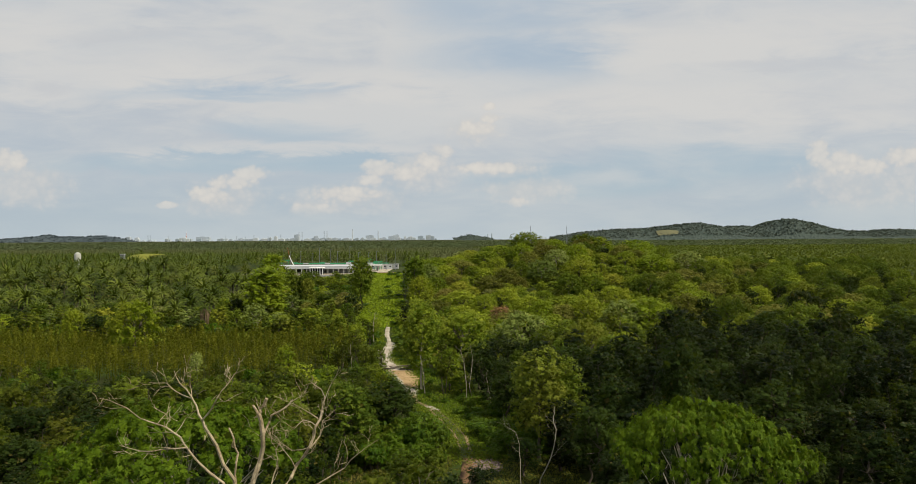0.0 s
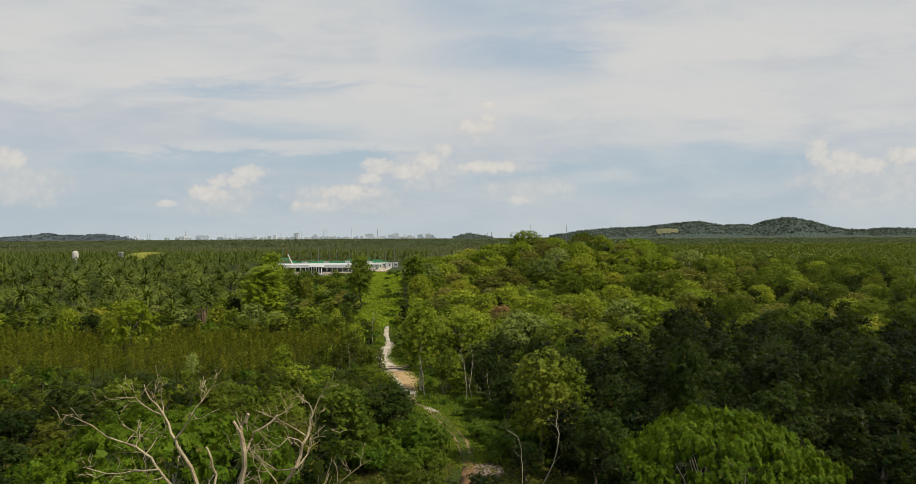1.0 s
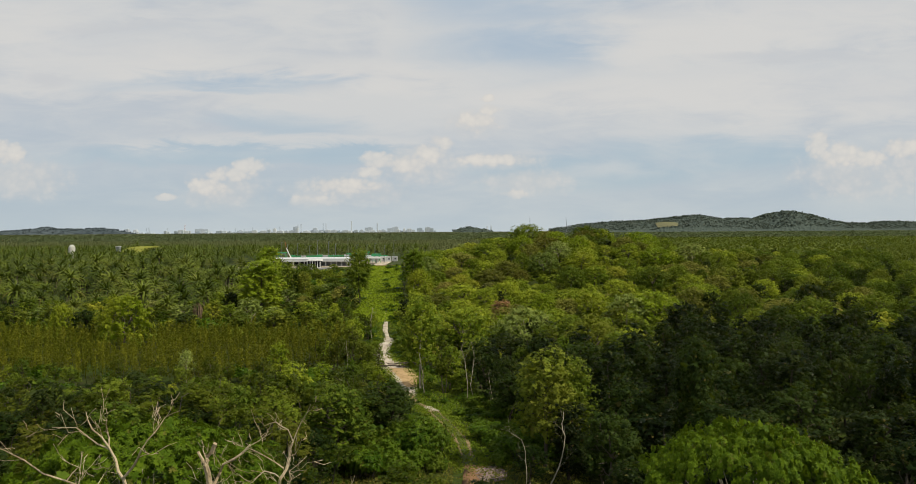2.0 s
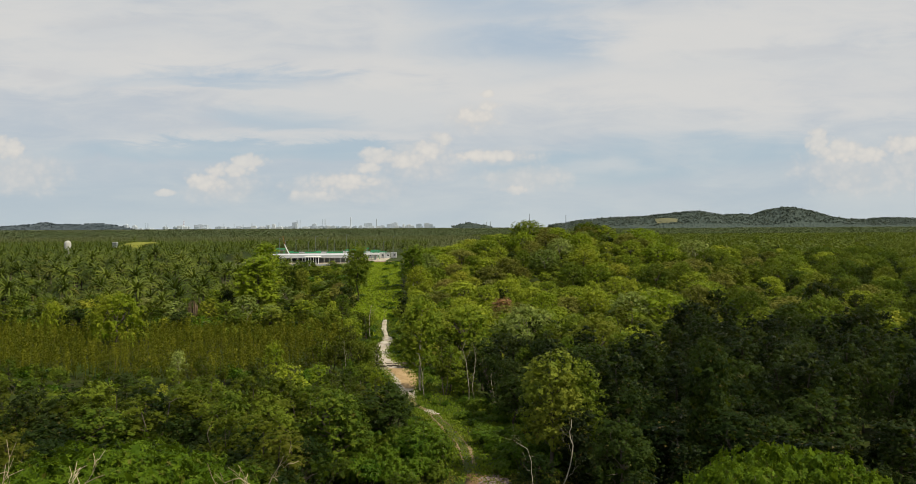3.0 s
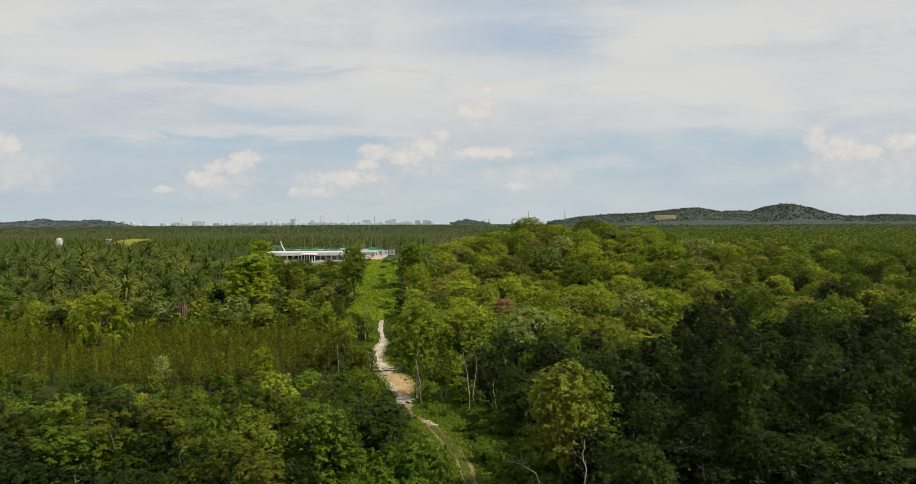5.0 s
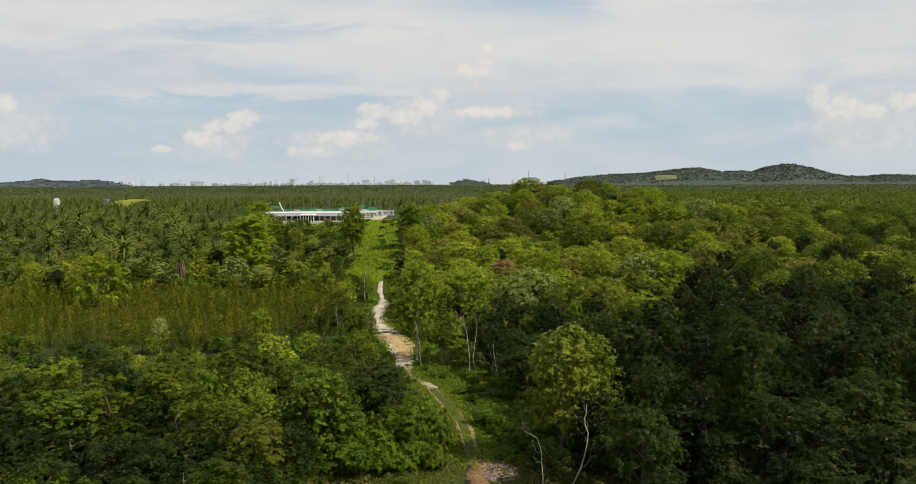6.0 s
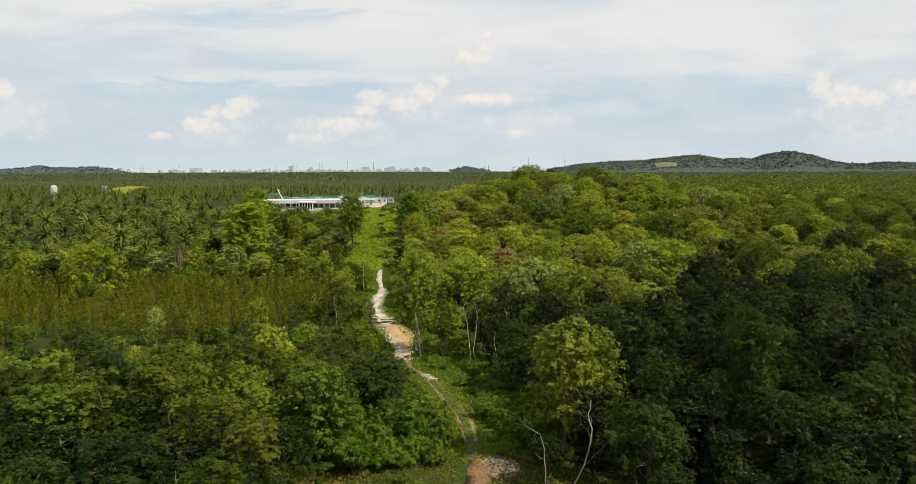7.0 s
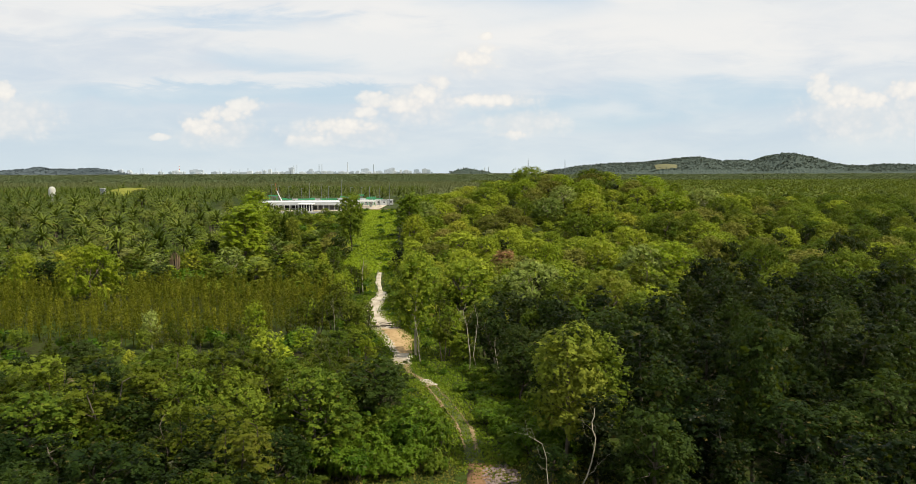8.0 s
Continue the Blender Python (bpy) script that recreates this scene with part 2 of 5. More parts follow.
M_GROUND = ground_material()
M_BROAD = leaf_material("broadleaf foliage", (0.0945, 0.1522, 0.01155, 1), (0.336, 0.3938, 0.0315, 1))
# next two: cloud shade over near and right woods is painted into these greens
M_DARK_SHADED = leaf_material("creeper foliage darkened for cloud shade", (0.0034, 0.0088, 0.0026, 1), (0.023, 0.039, 0.0075, 1), 0.38, 0.18)
M_DEEP_SHADED = leaf_material("deep green foliage darkened for cloud shade", (0.0085, 0.0195, 0.0042, 1), (0.034, 0.056, 0.0095, 1), 0.5, 0.24)
M_BROWNISH = leaf_material("olive brown foliage", (0.095, 0.105, 0.016, 1), (0.25, 0.25, 0.05, 1))
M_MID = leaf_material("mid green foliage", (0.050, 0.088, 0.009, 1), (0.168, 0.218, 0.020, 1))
# distance haze is put into this leaf colour: paler and bluer
M_FARWOODS_HAZED = leaf_material("far woods foliage paled for haze", (0.060, 0.085, 0.036, 1), (0.090, 0.118, 0.050, 1), 0.7, 0.1, 0.01)
M_SCRUB = leaf_material("scrub foliage", (0.05, 0.072, 0.01, 1), (0.115, 0.14, 0.022, 1), 0.6, 0.25, 0.03)
M_OLIVE = leaf_material("olive fine foliage", (0.02856, 0.04704, 0.00336, 1), (0.09072, 0.1134, 0.00924, 1), 0.5, 0.30)
M_BRIGHT = leaf_material("bright green foliage", (0.13, 0.20, 0.010, 1), (0.27, 0.34, 0.022, 1), 0.4, 0.35, 0.13, 0.95, 0.5)
M_LARGE = leaf_material("large shrub leaves", (0.034, 0.078, 0.005, 1), (0.105, 0.172, 0.013, 1), 0.35, 0.30)
M_SILVER = leaf_material("greyish foliage", (0.11, 0.1595, 0.0286, 1), (0.253, 0.308, 0.0715, 1), 0.45, 0.22)
M_RUST = leaf_material("reddish brown foliage", (0.20, 0.125, 0.05, 1), (0.36, 0.25, 0.10, 1), 0.5, 0.22)
M_UMBRELLA = leaf_material("feathery pale green foliage", (0.044, 0.088, 0.005, 1), (0.108, 0.168, 0.009, 1), 0.5, 0.30, 0.13, 0.95, 0.1)
M_FIELD = leaf_material("sapling foliage", (0.070, 0.080, 0.005, 1), (0.158, 0.158, 0.0125, 1), 0.5, 0.32, 0.05, 0.35)
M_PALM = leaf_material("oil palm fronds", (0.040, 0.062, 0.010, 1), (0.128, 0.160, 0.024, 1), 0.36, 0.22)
# greyer copy of the palm colour, with haze mixed in
M_PALM_HAZED = leaf_material("far palm fronds greyed for haze", (0.0616, 0.0836, 0.03168, 1), (0.11, 0.1364, 0.05104, 1), 0.5, 0.2)
M_GRASS = leaf_material("grass and creepers", (0.155, 0.225, 0.010, 1), (0.285, 0.355, 0.024, 1), 0.5, 0.35)
M_WEEDS = leaf_material("fresh weeds", (0.075, 0.135, 0.008, 1), (0.17, 0.235, 0.018, 1), 0.5, 0.35)
M_TURF = rough_material("yellowed turf", (0.14, 0.155, 0.022, 1), (0.24, 0.24, 0.040, 1), 0.4, 0.95, 0.3)
M_KNOLL = leaf_material("yellowed knoll grass", (0.16, 0.18, 0.016, 1), (0.25, 0.26, 0.03, 1), 0.55, 0.30)
M_DRYGRASS = leaf_material("clearing grass", (0.072, 0.0864, 0.0108, 1), (0.1656, 0.1584, 0.0324, 1), 0.55, 0.30)
M_BARK = rough_material("grey bark", (0.045, 0.036, 0.026, 1), (0.12, 0.1, 0.078, 1), 4.0, 0.9, 0.4, 0.3, 0.0, 0.3)
M_PALE_BARK = rough_material("pale bark", (0.20, 0.17, 0.12, 1), (0.46, 0.41, 0.32, 1), 4.0, 0.85, 0.3)
M_DEADWOOD = rough_material("bleached dead wood", (0.22, 0.16, 0.09, 1), (0.52, 0.43, 0.29, 1), 6.0, 0.85, 0.5, 0.25)
M_SAND = rough_material("pale track sand", (0.22, 0.18, 0.125, 1), (0.52, 0.47, 0.39, 1), 0.9, 0.95, 0.6, 0.3)
M_RUT = rough_material("trodden earth", (0.12, 0.085, 0.042, 1), (0.27, 0.19, 0.11, 1), 0.9, 0.95, 0.6, 0.3)
M_TRAIL = rough_material("grassy trodden earth", (0.030, 0.052, 0.008, 1), (0.085, 0.090, 0.032, 1), 0.9, 0.95, 0.6, 0.5)
M_CLAY = rough_material("ochre clay", (0.24, 0.155, 0.07, 1), (0.43, 0.31, 0.16, 1), 0.9, 0.95, 0.6, 0.3)
M_RED = rough_material("red laterite", (0.11, 0.062, 0.03, 1), (0.24, 0.135, 0.07, 1), 1.2, 0.95, 0.7, 0.3)
M_RUBBLE = rough_material("pinkish grey rubble", (0.20, 0.15, 0.14, 1), (0.52, 0.43, 0.42, 1), 3.0, 0.9, 0.8, 0.3, 0.0, 0.5)
M_WHITE = rough_material("weathered white paint", (0.55, 0.55, 0.53, 1), (0.80, 0.80, 0.78, 1), 0.6, 0.6, 0.1)
M_TANK = rough_material("dull white tank paint", (0.30, 0.30, 0.27, 1), (0.46, 0.46, 0.42, 1), 0.6, 0.6, 0.1)
M_CONCRETE = rough_material("pale concrete", (0.288, 0.296, 0.304, 1), (0.432, 0.44, 0.44, 1), 0.5, 0.85, 0.2)
M_SHEET = rough_material("pale metal roof", (0.44, 0.46, 0.48, 1), (0.56, 0.58, 0.59, 1), 0.3, 0.55, 0.05, 0.3, 0.0)
M_GREEN = rough_material("green painted steel", (0.04, 0.24, 0.10, 1), (0.07, 0.36, 0.17, 1), 0.5, 0.5, 0.1)
M_STEEL = rough_material("dull grey steel", (0.12, 0.13, 0.15, 1), (0.25, 0.27, 0.29, 1), 1.0, 0.5, 0.1, 0.3, 0.5)
M_GLASS_DARK = rough_material("dark glazing", (0.012, 0.014, 0.018, 1), (0.04, 0.045, 0.05, 1), 0.5, 0.12, 0.0)
M_ASPHALT = rough_material("grey road surface", (0.10, 0.10, 0.10, 1), (0.20, 0.20, 0.19, 1), 0.7, 0.9, 0.2)
M_EARTH = rough_material("brown earth bank", (0.14, 0.095, 0.06, 1), (0.28, 0.20, 0.13, 1), 0.8, 0.95, 0.5)
M_ORANGE = rough_material("red painted steel", (0.35, 0.05, 0.02, 1), (0.5, 0.12, 0.05, 1), 0.5, 0.5, 0.1)
# both hill colours carry the blue-grey of haze, painted into the woods
M_HILL_HAZED = leaf_material("distant hill woods greyed for haze", (0.042, 0.060, 0.054, 1), (0.090, 0.112, 0.094, 1), 0.7, 0.1, 0.05)
M_HILL_FAR_HAZED = rough_material("distant hill woods blued for haze", (0.046, 0.064, 0.074, 1), (0.070, 0.090, 0.100, 1), 0.02, 0.95, 0.0)
M_BARE = rough_material("bare yellowish hillside", (0.1, 0.105, 0.055, 1), (0.145, 0.14, 0.075, 1), 0.05, 0.95, 0.2)
# city walls and windows: haze is painted in as a pale blue-grey
M_CITY = rough_material("pale far walls tinted for haze", (0.38, 0.43, 0.48, 1), (0.54, 0.58, 0.61, 1), 0.01, 0.8, 0.0, 0.3, 0.0, 0.8)
M_CITY_GREY = rough_material("grey far walls tinted for haze", (0.34, 0.40, 0.46, 1), (0.46, 0.51, 0.56, 1), 0.01, 0.8, 0.0, 0.3, 0.0, 0.6)
M_WINDOWS = rough_material("far window bands paled for haze", (0.4, 0.45, 0.5, 1), (0.46, 0.5, 0.55, 1), 0.05, 0.7, 0.0)


# ---- mesh helpers ----
def mesh_of(name, verts, tris, material, smooth=False):
    verts, tris = np.asarray(verts, np.float32), np.asarray(tris, np.int32)
    me = bpy.data.meshes.new(name)
    me.vertices.add(len(verts))
    me.vertices.foreach_set("co", verts.ravel())
    me.loops.add(3 * len(tris))
    me.loops.foreach_set("vertex_index", tris.ravel())
    me.polygons.add(len(tris))
    me.polygons.foreach_set("loop_start", np.arange(0, 3 * len(tris), 3, dtype=np.int32))
    me.polygons.foreach_set("use_smooth", np.full(len(tris), smooth))
    me.update(calc_edges=True)
    me.materials.append(material)
    return me


def thing(name, label, category, m=None, group="", kind=""):
    ob = new(name)
    ob.empty_display_size = 0.2
    if m is not None:
        ob.matrix_basis = m
    return tagged(ob, label, category, group, kind)


def part(name, shape, material, parent, label="", smooth=False):
    ob = new(name, mesh_of(name, *shape, material, smooth))
    ob.parent = parent
    return tagged(ob, label)


def solid(name, shape, material, label, category, group="", kind="", smooth=False):
    return tagged(new(name, mesh_of(name, *shape, material, smooth)), label, category, group, kind)


def join(shapes):
    vs, ts, n = [], [], 0
    for v, t in shapes:
        vs.append(np.asarray(v, float))
        ts.append(np.asarray(t, int) + n)
        n += len(v)
    return np.concatenate(vs), np.concatenate(ts)


def box(cx, cy, z0, sx, sy, sz, bevel=0.0):
    """A box standing on z0, its upper edges drawn in by bevel."""
    x, y, b = sx / 2, sy / 2, bevel
    v = [(-x, -y, 0), (x, -y, 0), (x, y, 0), (-x, y, 0), (-x, -y, sz - b), (x, -y, sz - b), (x, y, sz - b), (-x, y, sz - b)]
    rings = 2
    if b:
        v += [(-x + b, -y + b, sz), (x - b, -y + b, sz), (x - b, y - b, sz), (-x + b, y - b, sz)]
        rings = 3
    t = [(0, 2, 1), (0, 3, 2)]
    for r in range(rings - 1):
        for i in range(4):
            a, c = 4 * r + i, 4 * r + (i + 1) % 4
            t += [(a, c, c + 4), (a, c + 4, a + 4)]
    k = 4 * (rings - 1)
    t += [(k, k + 1, k + 2), (k, k + 2, k + 3)]
    return np.array(v) + (cx, cy, z0), np.array(t)


def tube(points, radii, sides=6):
    """A bent, tapering limb through the points."""
    pts = [Vector(p) for p in points]
    v, t = [], []
    for i, p in enumerate(pts):
        d = (pts[min(i + 1, len(pts) - 1)] - pts[max(i - 1, 0)]).normalized()
        a = d.cross(Vector((0.31, 0.95, 0.05)) if abs(d.z) > 0.8 else Vector((0, 0, 1))).normalized()
        b = d.cross(a)
        for k in range(sides):
            w = 2 * math.pi * k / sides
            v.append(p + (a * math.cos(w) + b * math.sin(w)) * radii[i])
    for i in range(len(pts) - 1):
        for k in range(sides):
            a, b = i * sides + k, i * sides + (k + 1) % sides
            t += [(a, b, b + sides), (a, b + sides, a + sides)]
    v.append(pts[-1])
    e = (len(pts) - 1) * sides
    t += [(e + k, e + (k + 1) % sides, len(v) - 1) for k in range(sides)]
    return np.array(v), np.array(t)


def bend(rng, a, b, n=4, sway=0.1):
    """n + 1 points from a to b with a random sway."""
    a, b = np.asarray(a, float), np.asarray(b, float)
    size = np.linalg.norm(b - a)
    pts = [a + (b - a) * i / n for i in range(n + 1)]
    return [p if i == 0 else p + rng.normal(0, sway * size / n, 3) * (1, 1, 0.5) for i, p in enumerate(pts)]


def leaves(centers, normals, size, rng, slim=0.55, fold=0.25, hang=0.0):
    """Folded four-cornered leaves, two triangles each."""
    n = len(centers)
    normals = normals / np.linalg.norm(normals, axis=1, keepdims=True)
    ref = rng.normal(size=(n, 3))
    ref[:, 2] -= hang
    along = ref - normals * (ref * normals).sum(1, keepdims=True)
    along /= np.linalg.norm(along, axis=1, keepdims=True) + 1e-9
    side = np.cross(normals, along)
    s = (size * rng.uniform(0.6, 1.35, n))[:, None]
    mid = centers - normals * s * fold * 0.5
    v = np.stack([centers - along * s * 0.5, mid + side * s * slim * 0.5 + normals * s * fold * 0.5, centers + along * s * 0.5 - normals * s * fold * 0.4,
                  mid - side * s * slim * 0.5 + normals * s * fold * 0.5], 1).reshape(-1, 3)
    i = np.arange(n)[:, None] * 4
    return v, np.concatenate([i + (0, 1, 2), i + (0, 2, 3)], 1).reshape(-1, 3)


def whorls(centers, normals, size, rng, k=6, slim=0.55, hang=0.0):
    """Tufts of k leaves that spread from one point; coarse tufts have plain pointed leaves."""
    n = len(centers)
    plain = np.ndim(size) == 0 and size > 0.19
    normals = normals / (np.linalg.norm(normals, axis=1, keepdims=True) + 1e-9)
    t1 = np.cross(normals, rng.normal(size=(n, 3)))
    t1 /= np.linalg.norm(t1, axis=1, keepdims=True) + 1e-9
    t2 = np.cross(normals, t1)
    s = (size * rng.uniform(0.65, 1.3, n))[:, None]
    verts = [centers]
    for i in range(k):
        a = 2 * math.pi * i / k + rng.uniform(-0.35, 0.35, (n, 1))
        el = rng.uniform(-0.4, 0.7, (n, 1))
        d = (t1 * np.cos(a) + t2 * np.sin(a)) * np.cos(el) + normals * np.sin(el)
        d[:, 2] -= 0.35 * hang
        side = np.cross(normals, d)
        w = s * rng.uniform(0.75, 1.15, (n, 1))
        if plain:
            verts += [centers + d * w * 0.2 + side * w * slim * 0.5, centers + d * w * 1.1 - normals * w * 0.12, centers + d * w * 0.3 - side * w * slim * 0.5]
            continue
        verts += [centers + d * w * 0.5 + side * w * slim * 0.5, centers + d * w - normals * w * 0.12, centers + d * w * 0.5 - side * w * slim * 0.5]
    v = np.stack(verts, 1)
    m = v.shape[1]
    one = np.array([(1 + 3 * i, 3 + 3 * i, 2 + 3 * i) for i in range(k)] + [(0, 3 * i + 1, 3 * i + 3) for i in range(0, k, 3)] if plain else [q for i in range(k) for q in ((0, 2 + 3 * i, 1 + 3 * i), (0, 3 + 3 * i, 2 + 3 * i))])
    return v.reshape(-1, 3), (np.arange(n)[:, None, None] * m + one).reshape(-1, 3)


def lobe_leaves(rng, lobes, count, size, slim=0.55, bunch=6, hang=0.0, up=0.45, spread=0.6, under=0.25, core=0.5):
    """Leaves in tufts, the tufts in small rounded puffs over the outsides of the lobes (x, y, z, rx, rz), round a ragged inner mass."""
    lobes = np.asarray(lobes, float)
    area = lobes[:, 3] * (lobes[:, 3] + lobes[:, 4])
    per = 9 if count > 2500 else 3
    pick = rng.choice(len(lobes), max(4, count // bunch // per), p=area / area.sum())
    d = rng.normal(size=(len(pick), 3))
    d /= np.linalg.norm(d, axis=1, keepdims=True)
    low = (d[:, 2] < -0.1) & (rng.random(len(d)) > under)
    d[low, 2] *= -1
    c = lobes[pick]
    rad = rng.uniform(0.70, 1.04, len(pick))
    puff = c[:, :3] + d * np.stack([c[:, 3], c[:, 3], c[:, 4]], 1) * rad[:, None]
    puff_r = np.clip(0.30 * np.minimum(c[:, 3], c[:, 4] * 1.3), 0.22, 0.62) * rng.uniform(0.75, 1.25, len(pick))
    axis = puff - np.array([lobes[:, 0].mean(), lobes[:, 1].mean(), lobes[:, 2].mean() - 0.6 * np.ptp(lobes[:, 2])])
    axis /= np.linalg.norm(axis, axis=1, keepdims=True) + 1e-9
    d, axis, puff, puff_r = (np.repeat(q, per, 0) for q in (d, axis, puff, puff_r))
    e = rng.normal(0, 0.62, d.shape) + 0.5 * d + (0, 0, 0.45)
    e /= np.linalg.norm(e, axis=1, keepdims=True)
    p = puff + e * (puff_r * rng.uniform(0.75, 1.1, len(puff)))[:, None] + rng.normal(0, size * 0.25 * spread, d.shape)
    nrm = 0.7 * e + 0.35 * d + 0.35 * axis + rng.normal(0, 0.22, d.shape) + (0, 0, up * 0.45)
    shapes = [whorls(p, nrm, size, rng, bunch, slim, hang)]
    if core:
        # inner foliage, coarser, that closes the crown
        c = np.repeat(lobes, 12, 0)
        r = (c[:, 3] + c[:, 4]) * 0.5
        shapes.append(whorls(c[:, :3] + rng.normal(0, 0.34, (len(c), 3)) * r[:, None], rng.normal(size=(len(c), 3)) + (0, 0, 0.5), r * core * 0.62, rng, 6, 0.8, 0))
    return join(shapes)


# ---- kinds of trees: each gives wood and foliage, with its foot at the origin ----
def broad_shape(rng, count, size, H=11.0, R=3.7, low=0.30, sides=6, lobes_n=19):
    top = np.array([rng.normal(0, 0.5), rng.normal(0, 0.5), H * 0.62])
    pts = bend(rng, (0, 0, -0.4), top, 4, 0.12)
    wood = [tube(pts, np.linspace(0.19, 0.09, 5) * H / 11, sides)]
    lobes = []
    for i in range(lobes_n):
        a, h = 2.4 * i + rng.uniform(-0.5, 0.5), low + (0.90 - low) * (i / (lobes_n - 1)) ** 0.9
        r = R * (0.80 - 0.55 * abs(h - 0.55) / 0.5) * rng.uniform(0.55, 1.05) if i < lobes_n - 1 else 0.3
        c = np.array([math.cos(a) * r, math.sin(a) * r, H * h])
        w = R * rng.uniform(0.25, 0.42)
        lobes.append((*c, w, w * rng.uniform(0.85, 1.15)))
        start = np.array(pts[min(4, 1 + int(h * 4))])
        wood.append(tube(bend(rng, start, c, 3, 0.2), np.linspace(0.085, 0.03, 4) * H / 11, max(3, sides - 2)))
    return join(wood), lobe_leaves(rng, lobes, count, size, 0.55, 6)


def dome_shape(rng, count, size, H=12.0, R=6.4, sides=6):
    """A wide spreading tree: a domed crown of many separate tufts over rising limbs."""
    fork = np.array([0.0, 0.0, H * 0.36])
    wood, lobes = [tube(bend(rng, (0, 0, -0.4), fork, 3, 0.08), np.linspace(0.30, 0.22, 4), sides)], []
    for i in range(8):
        a = 2 * math.pi * i / 8 + rng.uniform(-0.3, 0.3)
        wood.append(tube(bend(rng, fork, (math.cos(a) * R * 0.6, math.sin(a) * R * 0.6, H * 0.72), 3, 0.2), (0.14, 0.1, 0.07, 0.03), max(3, sides - 2)))
    n = 34
    for i in range(n):
        f = (i + 0.5) / n
        a, el = 2.399 * i + rng.uniform(-0.25, 0.25), math.asin(max(-0.42, min(1, 1.02 - f * 1.42)))
        r = R * rng.uniform(0.66, 0.86)
        c = np.array([math.cos(a) * math.cos(el) * r, math.sin(a) * math.cos(el) * r, H * 0.42 + math.sin(el) * H * 0.44])
        lobes.append((*c, R * rng.uniform(0.22, 0.36), R * rng.uniform(0.18, 0.27)))
        if i % 2:
            wood.append(tube(((0.55 * c[0], 0.55 * c[1], H * 0.58), c), (0.06, 0.02), 3))
    return join(wood), lobe_leaves(rng, lobes, count, size, 0.6, 6, 0.0, 0.5, 0.5, 0.3)


def oval_shape(rng, count, size, H=14.0, R=3.6, sides=6):
    """A tall tree with a full egg-shaped crown, fuller below the middle."""
    wood = [tube(bend(rng, (0, 0, -0.4), (0.2, 0.1, H * 0.72), 5, 0.08), np.linspace(0.24, 0.08, 6), sides)]
    lobes, n = [], 30
    for i in range(n):
        f = (i + 0.5) / n
        a, h = 2.399 * i + rng.uniform(-0.3, 0.3), 0.26 + 0.66 * f
        r = R * 0.62 * math.sqrt(max(0.0, 1 - (abs(h - 0.50) / 0.46) ** 2.2)) * rng.uniform(0.8, 1.08)
        c = np.array([math.cos(a) * r, math.sin(a) * r, H * h])
        w = R * rng.uniform(0.36, 0.52)
        lobes.append((*c, w, w * rng.uniform(0.70, 0.95)))
        if i % 2:
            wood.append(tube(bend(rng, (0.1, 0.05, H * h * 0.82), c, 3, 0.15), (0.07, 0.05, 0.035, 0.015), 3))
    return join(wood), lobe_leaves(rng, lobes, count, size, 0.6, 6, 0.0, 0.5, 0.5, 0.35)


def vine_shape(rng, count, size, H=12.0, R=3.3, sides=6):
    """A tree wrapped to the ground in climbers: hanging curtains, uneven top."""
    pts = bend(rng, (0, 0, -0.4), (rng.normal(0, 0.6), rng.normal(0, 0.6), H * 0.85), 4, 0.12)
    wood = [tube(pts, np.linspace(0.22, 0.07, 5), sides)]
    lobes = []
    for i in range(19):
        a, h = 2.4 * i + rng.uniform(-0.6, 0.6), 0.12 + 0.80 * (i / 18)
        r = R * (0.72 - 0.35 * h) * rng.uniform(0.4, 1.1)
        c = np.array([math.cos(a) * r, math.sin(a) * r, H * h])
        lobes.append((*c, R * rng.uniform(0.22, 0.38), H * rng.uniform(0.09, 0.17)))
        wood.append(tube(bend(rng, pts[min(4, int(h * 5))], c, 2, 0.2), (0.06, 0.04, 0.02), 3))
    return join(wood), lobe_leaves(rng, lobes, count, size, 0.6, 6, 1.2, 0.25, 0.7, 0.5)


def fine_shape(rng, count, size, H=10.0, R=2.6, sides=5):
    """A slim, open tree of narrow leaves on several rising stems."""
    wood, lobes = [], []
    for s in range(3):
        a = 2.1 * s + rng.uniform(-0.4, 0.4)
        tip = np.array([math.cos(a) * R * 0.5, math.sin(a) * R * 0.5, H * rng.uniform(0.78, 0.95)])
        pts = bend(rng, (0.15 * math.cos(a), 0.15 * math.sin(a), -0.3), tip, 4, 0.12)
        wood.append(tube(pts, np.linspace(0.11, 0.03, 5), sides))
        for k in range(5):
            f = 0.42 + 0.14 * k
            q, b = np.array(pts[min(4, int(f * 4 + 0.5))]), rng.uniform(0, 6.3)
            c = q + (math.cos(b) * R * 0.42, math.sin(b) * R * 0.42, rng.uniform(0.2, 0.9))
            lobes.append((*c, R * rng.uniform(0.28, 0.46), R * rng.uniform(0.24, 0.42)))
            wood.append(tube((q, (q + c) / 2 + (0, 0, 0.2), c), (0.04, 0.03, 0.012), 3))
    return join(wood), lobe_leaves(rng, lobes, count, size, 0.42, 8, 0.5, 0.3, 0.8, 0.4, 0.45)


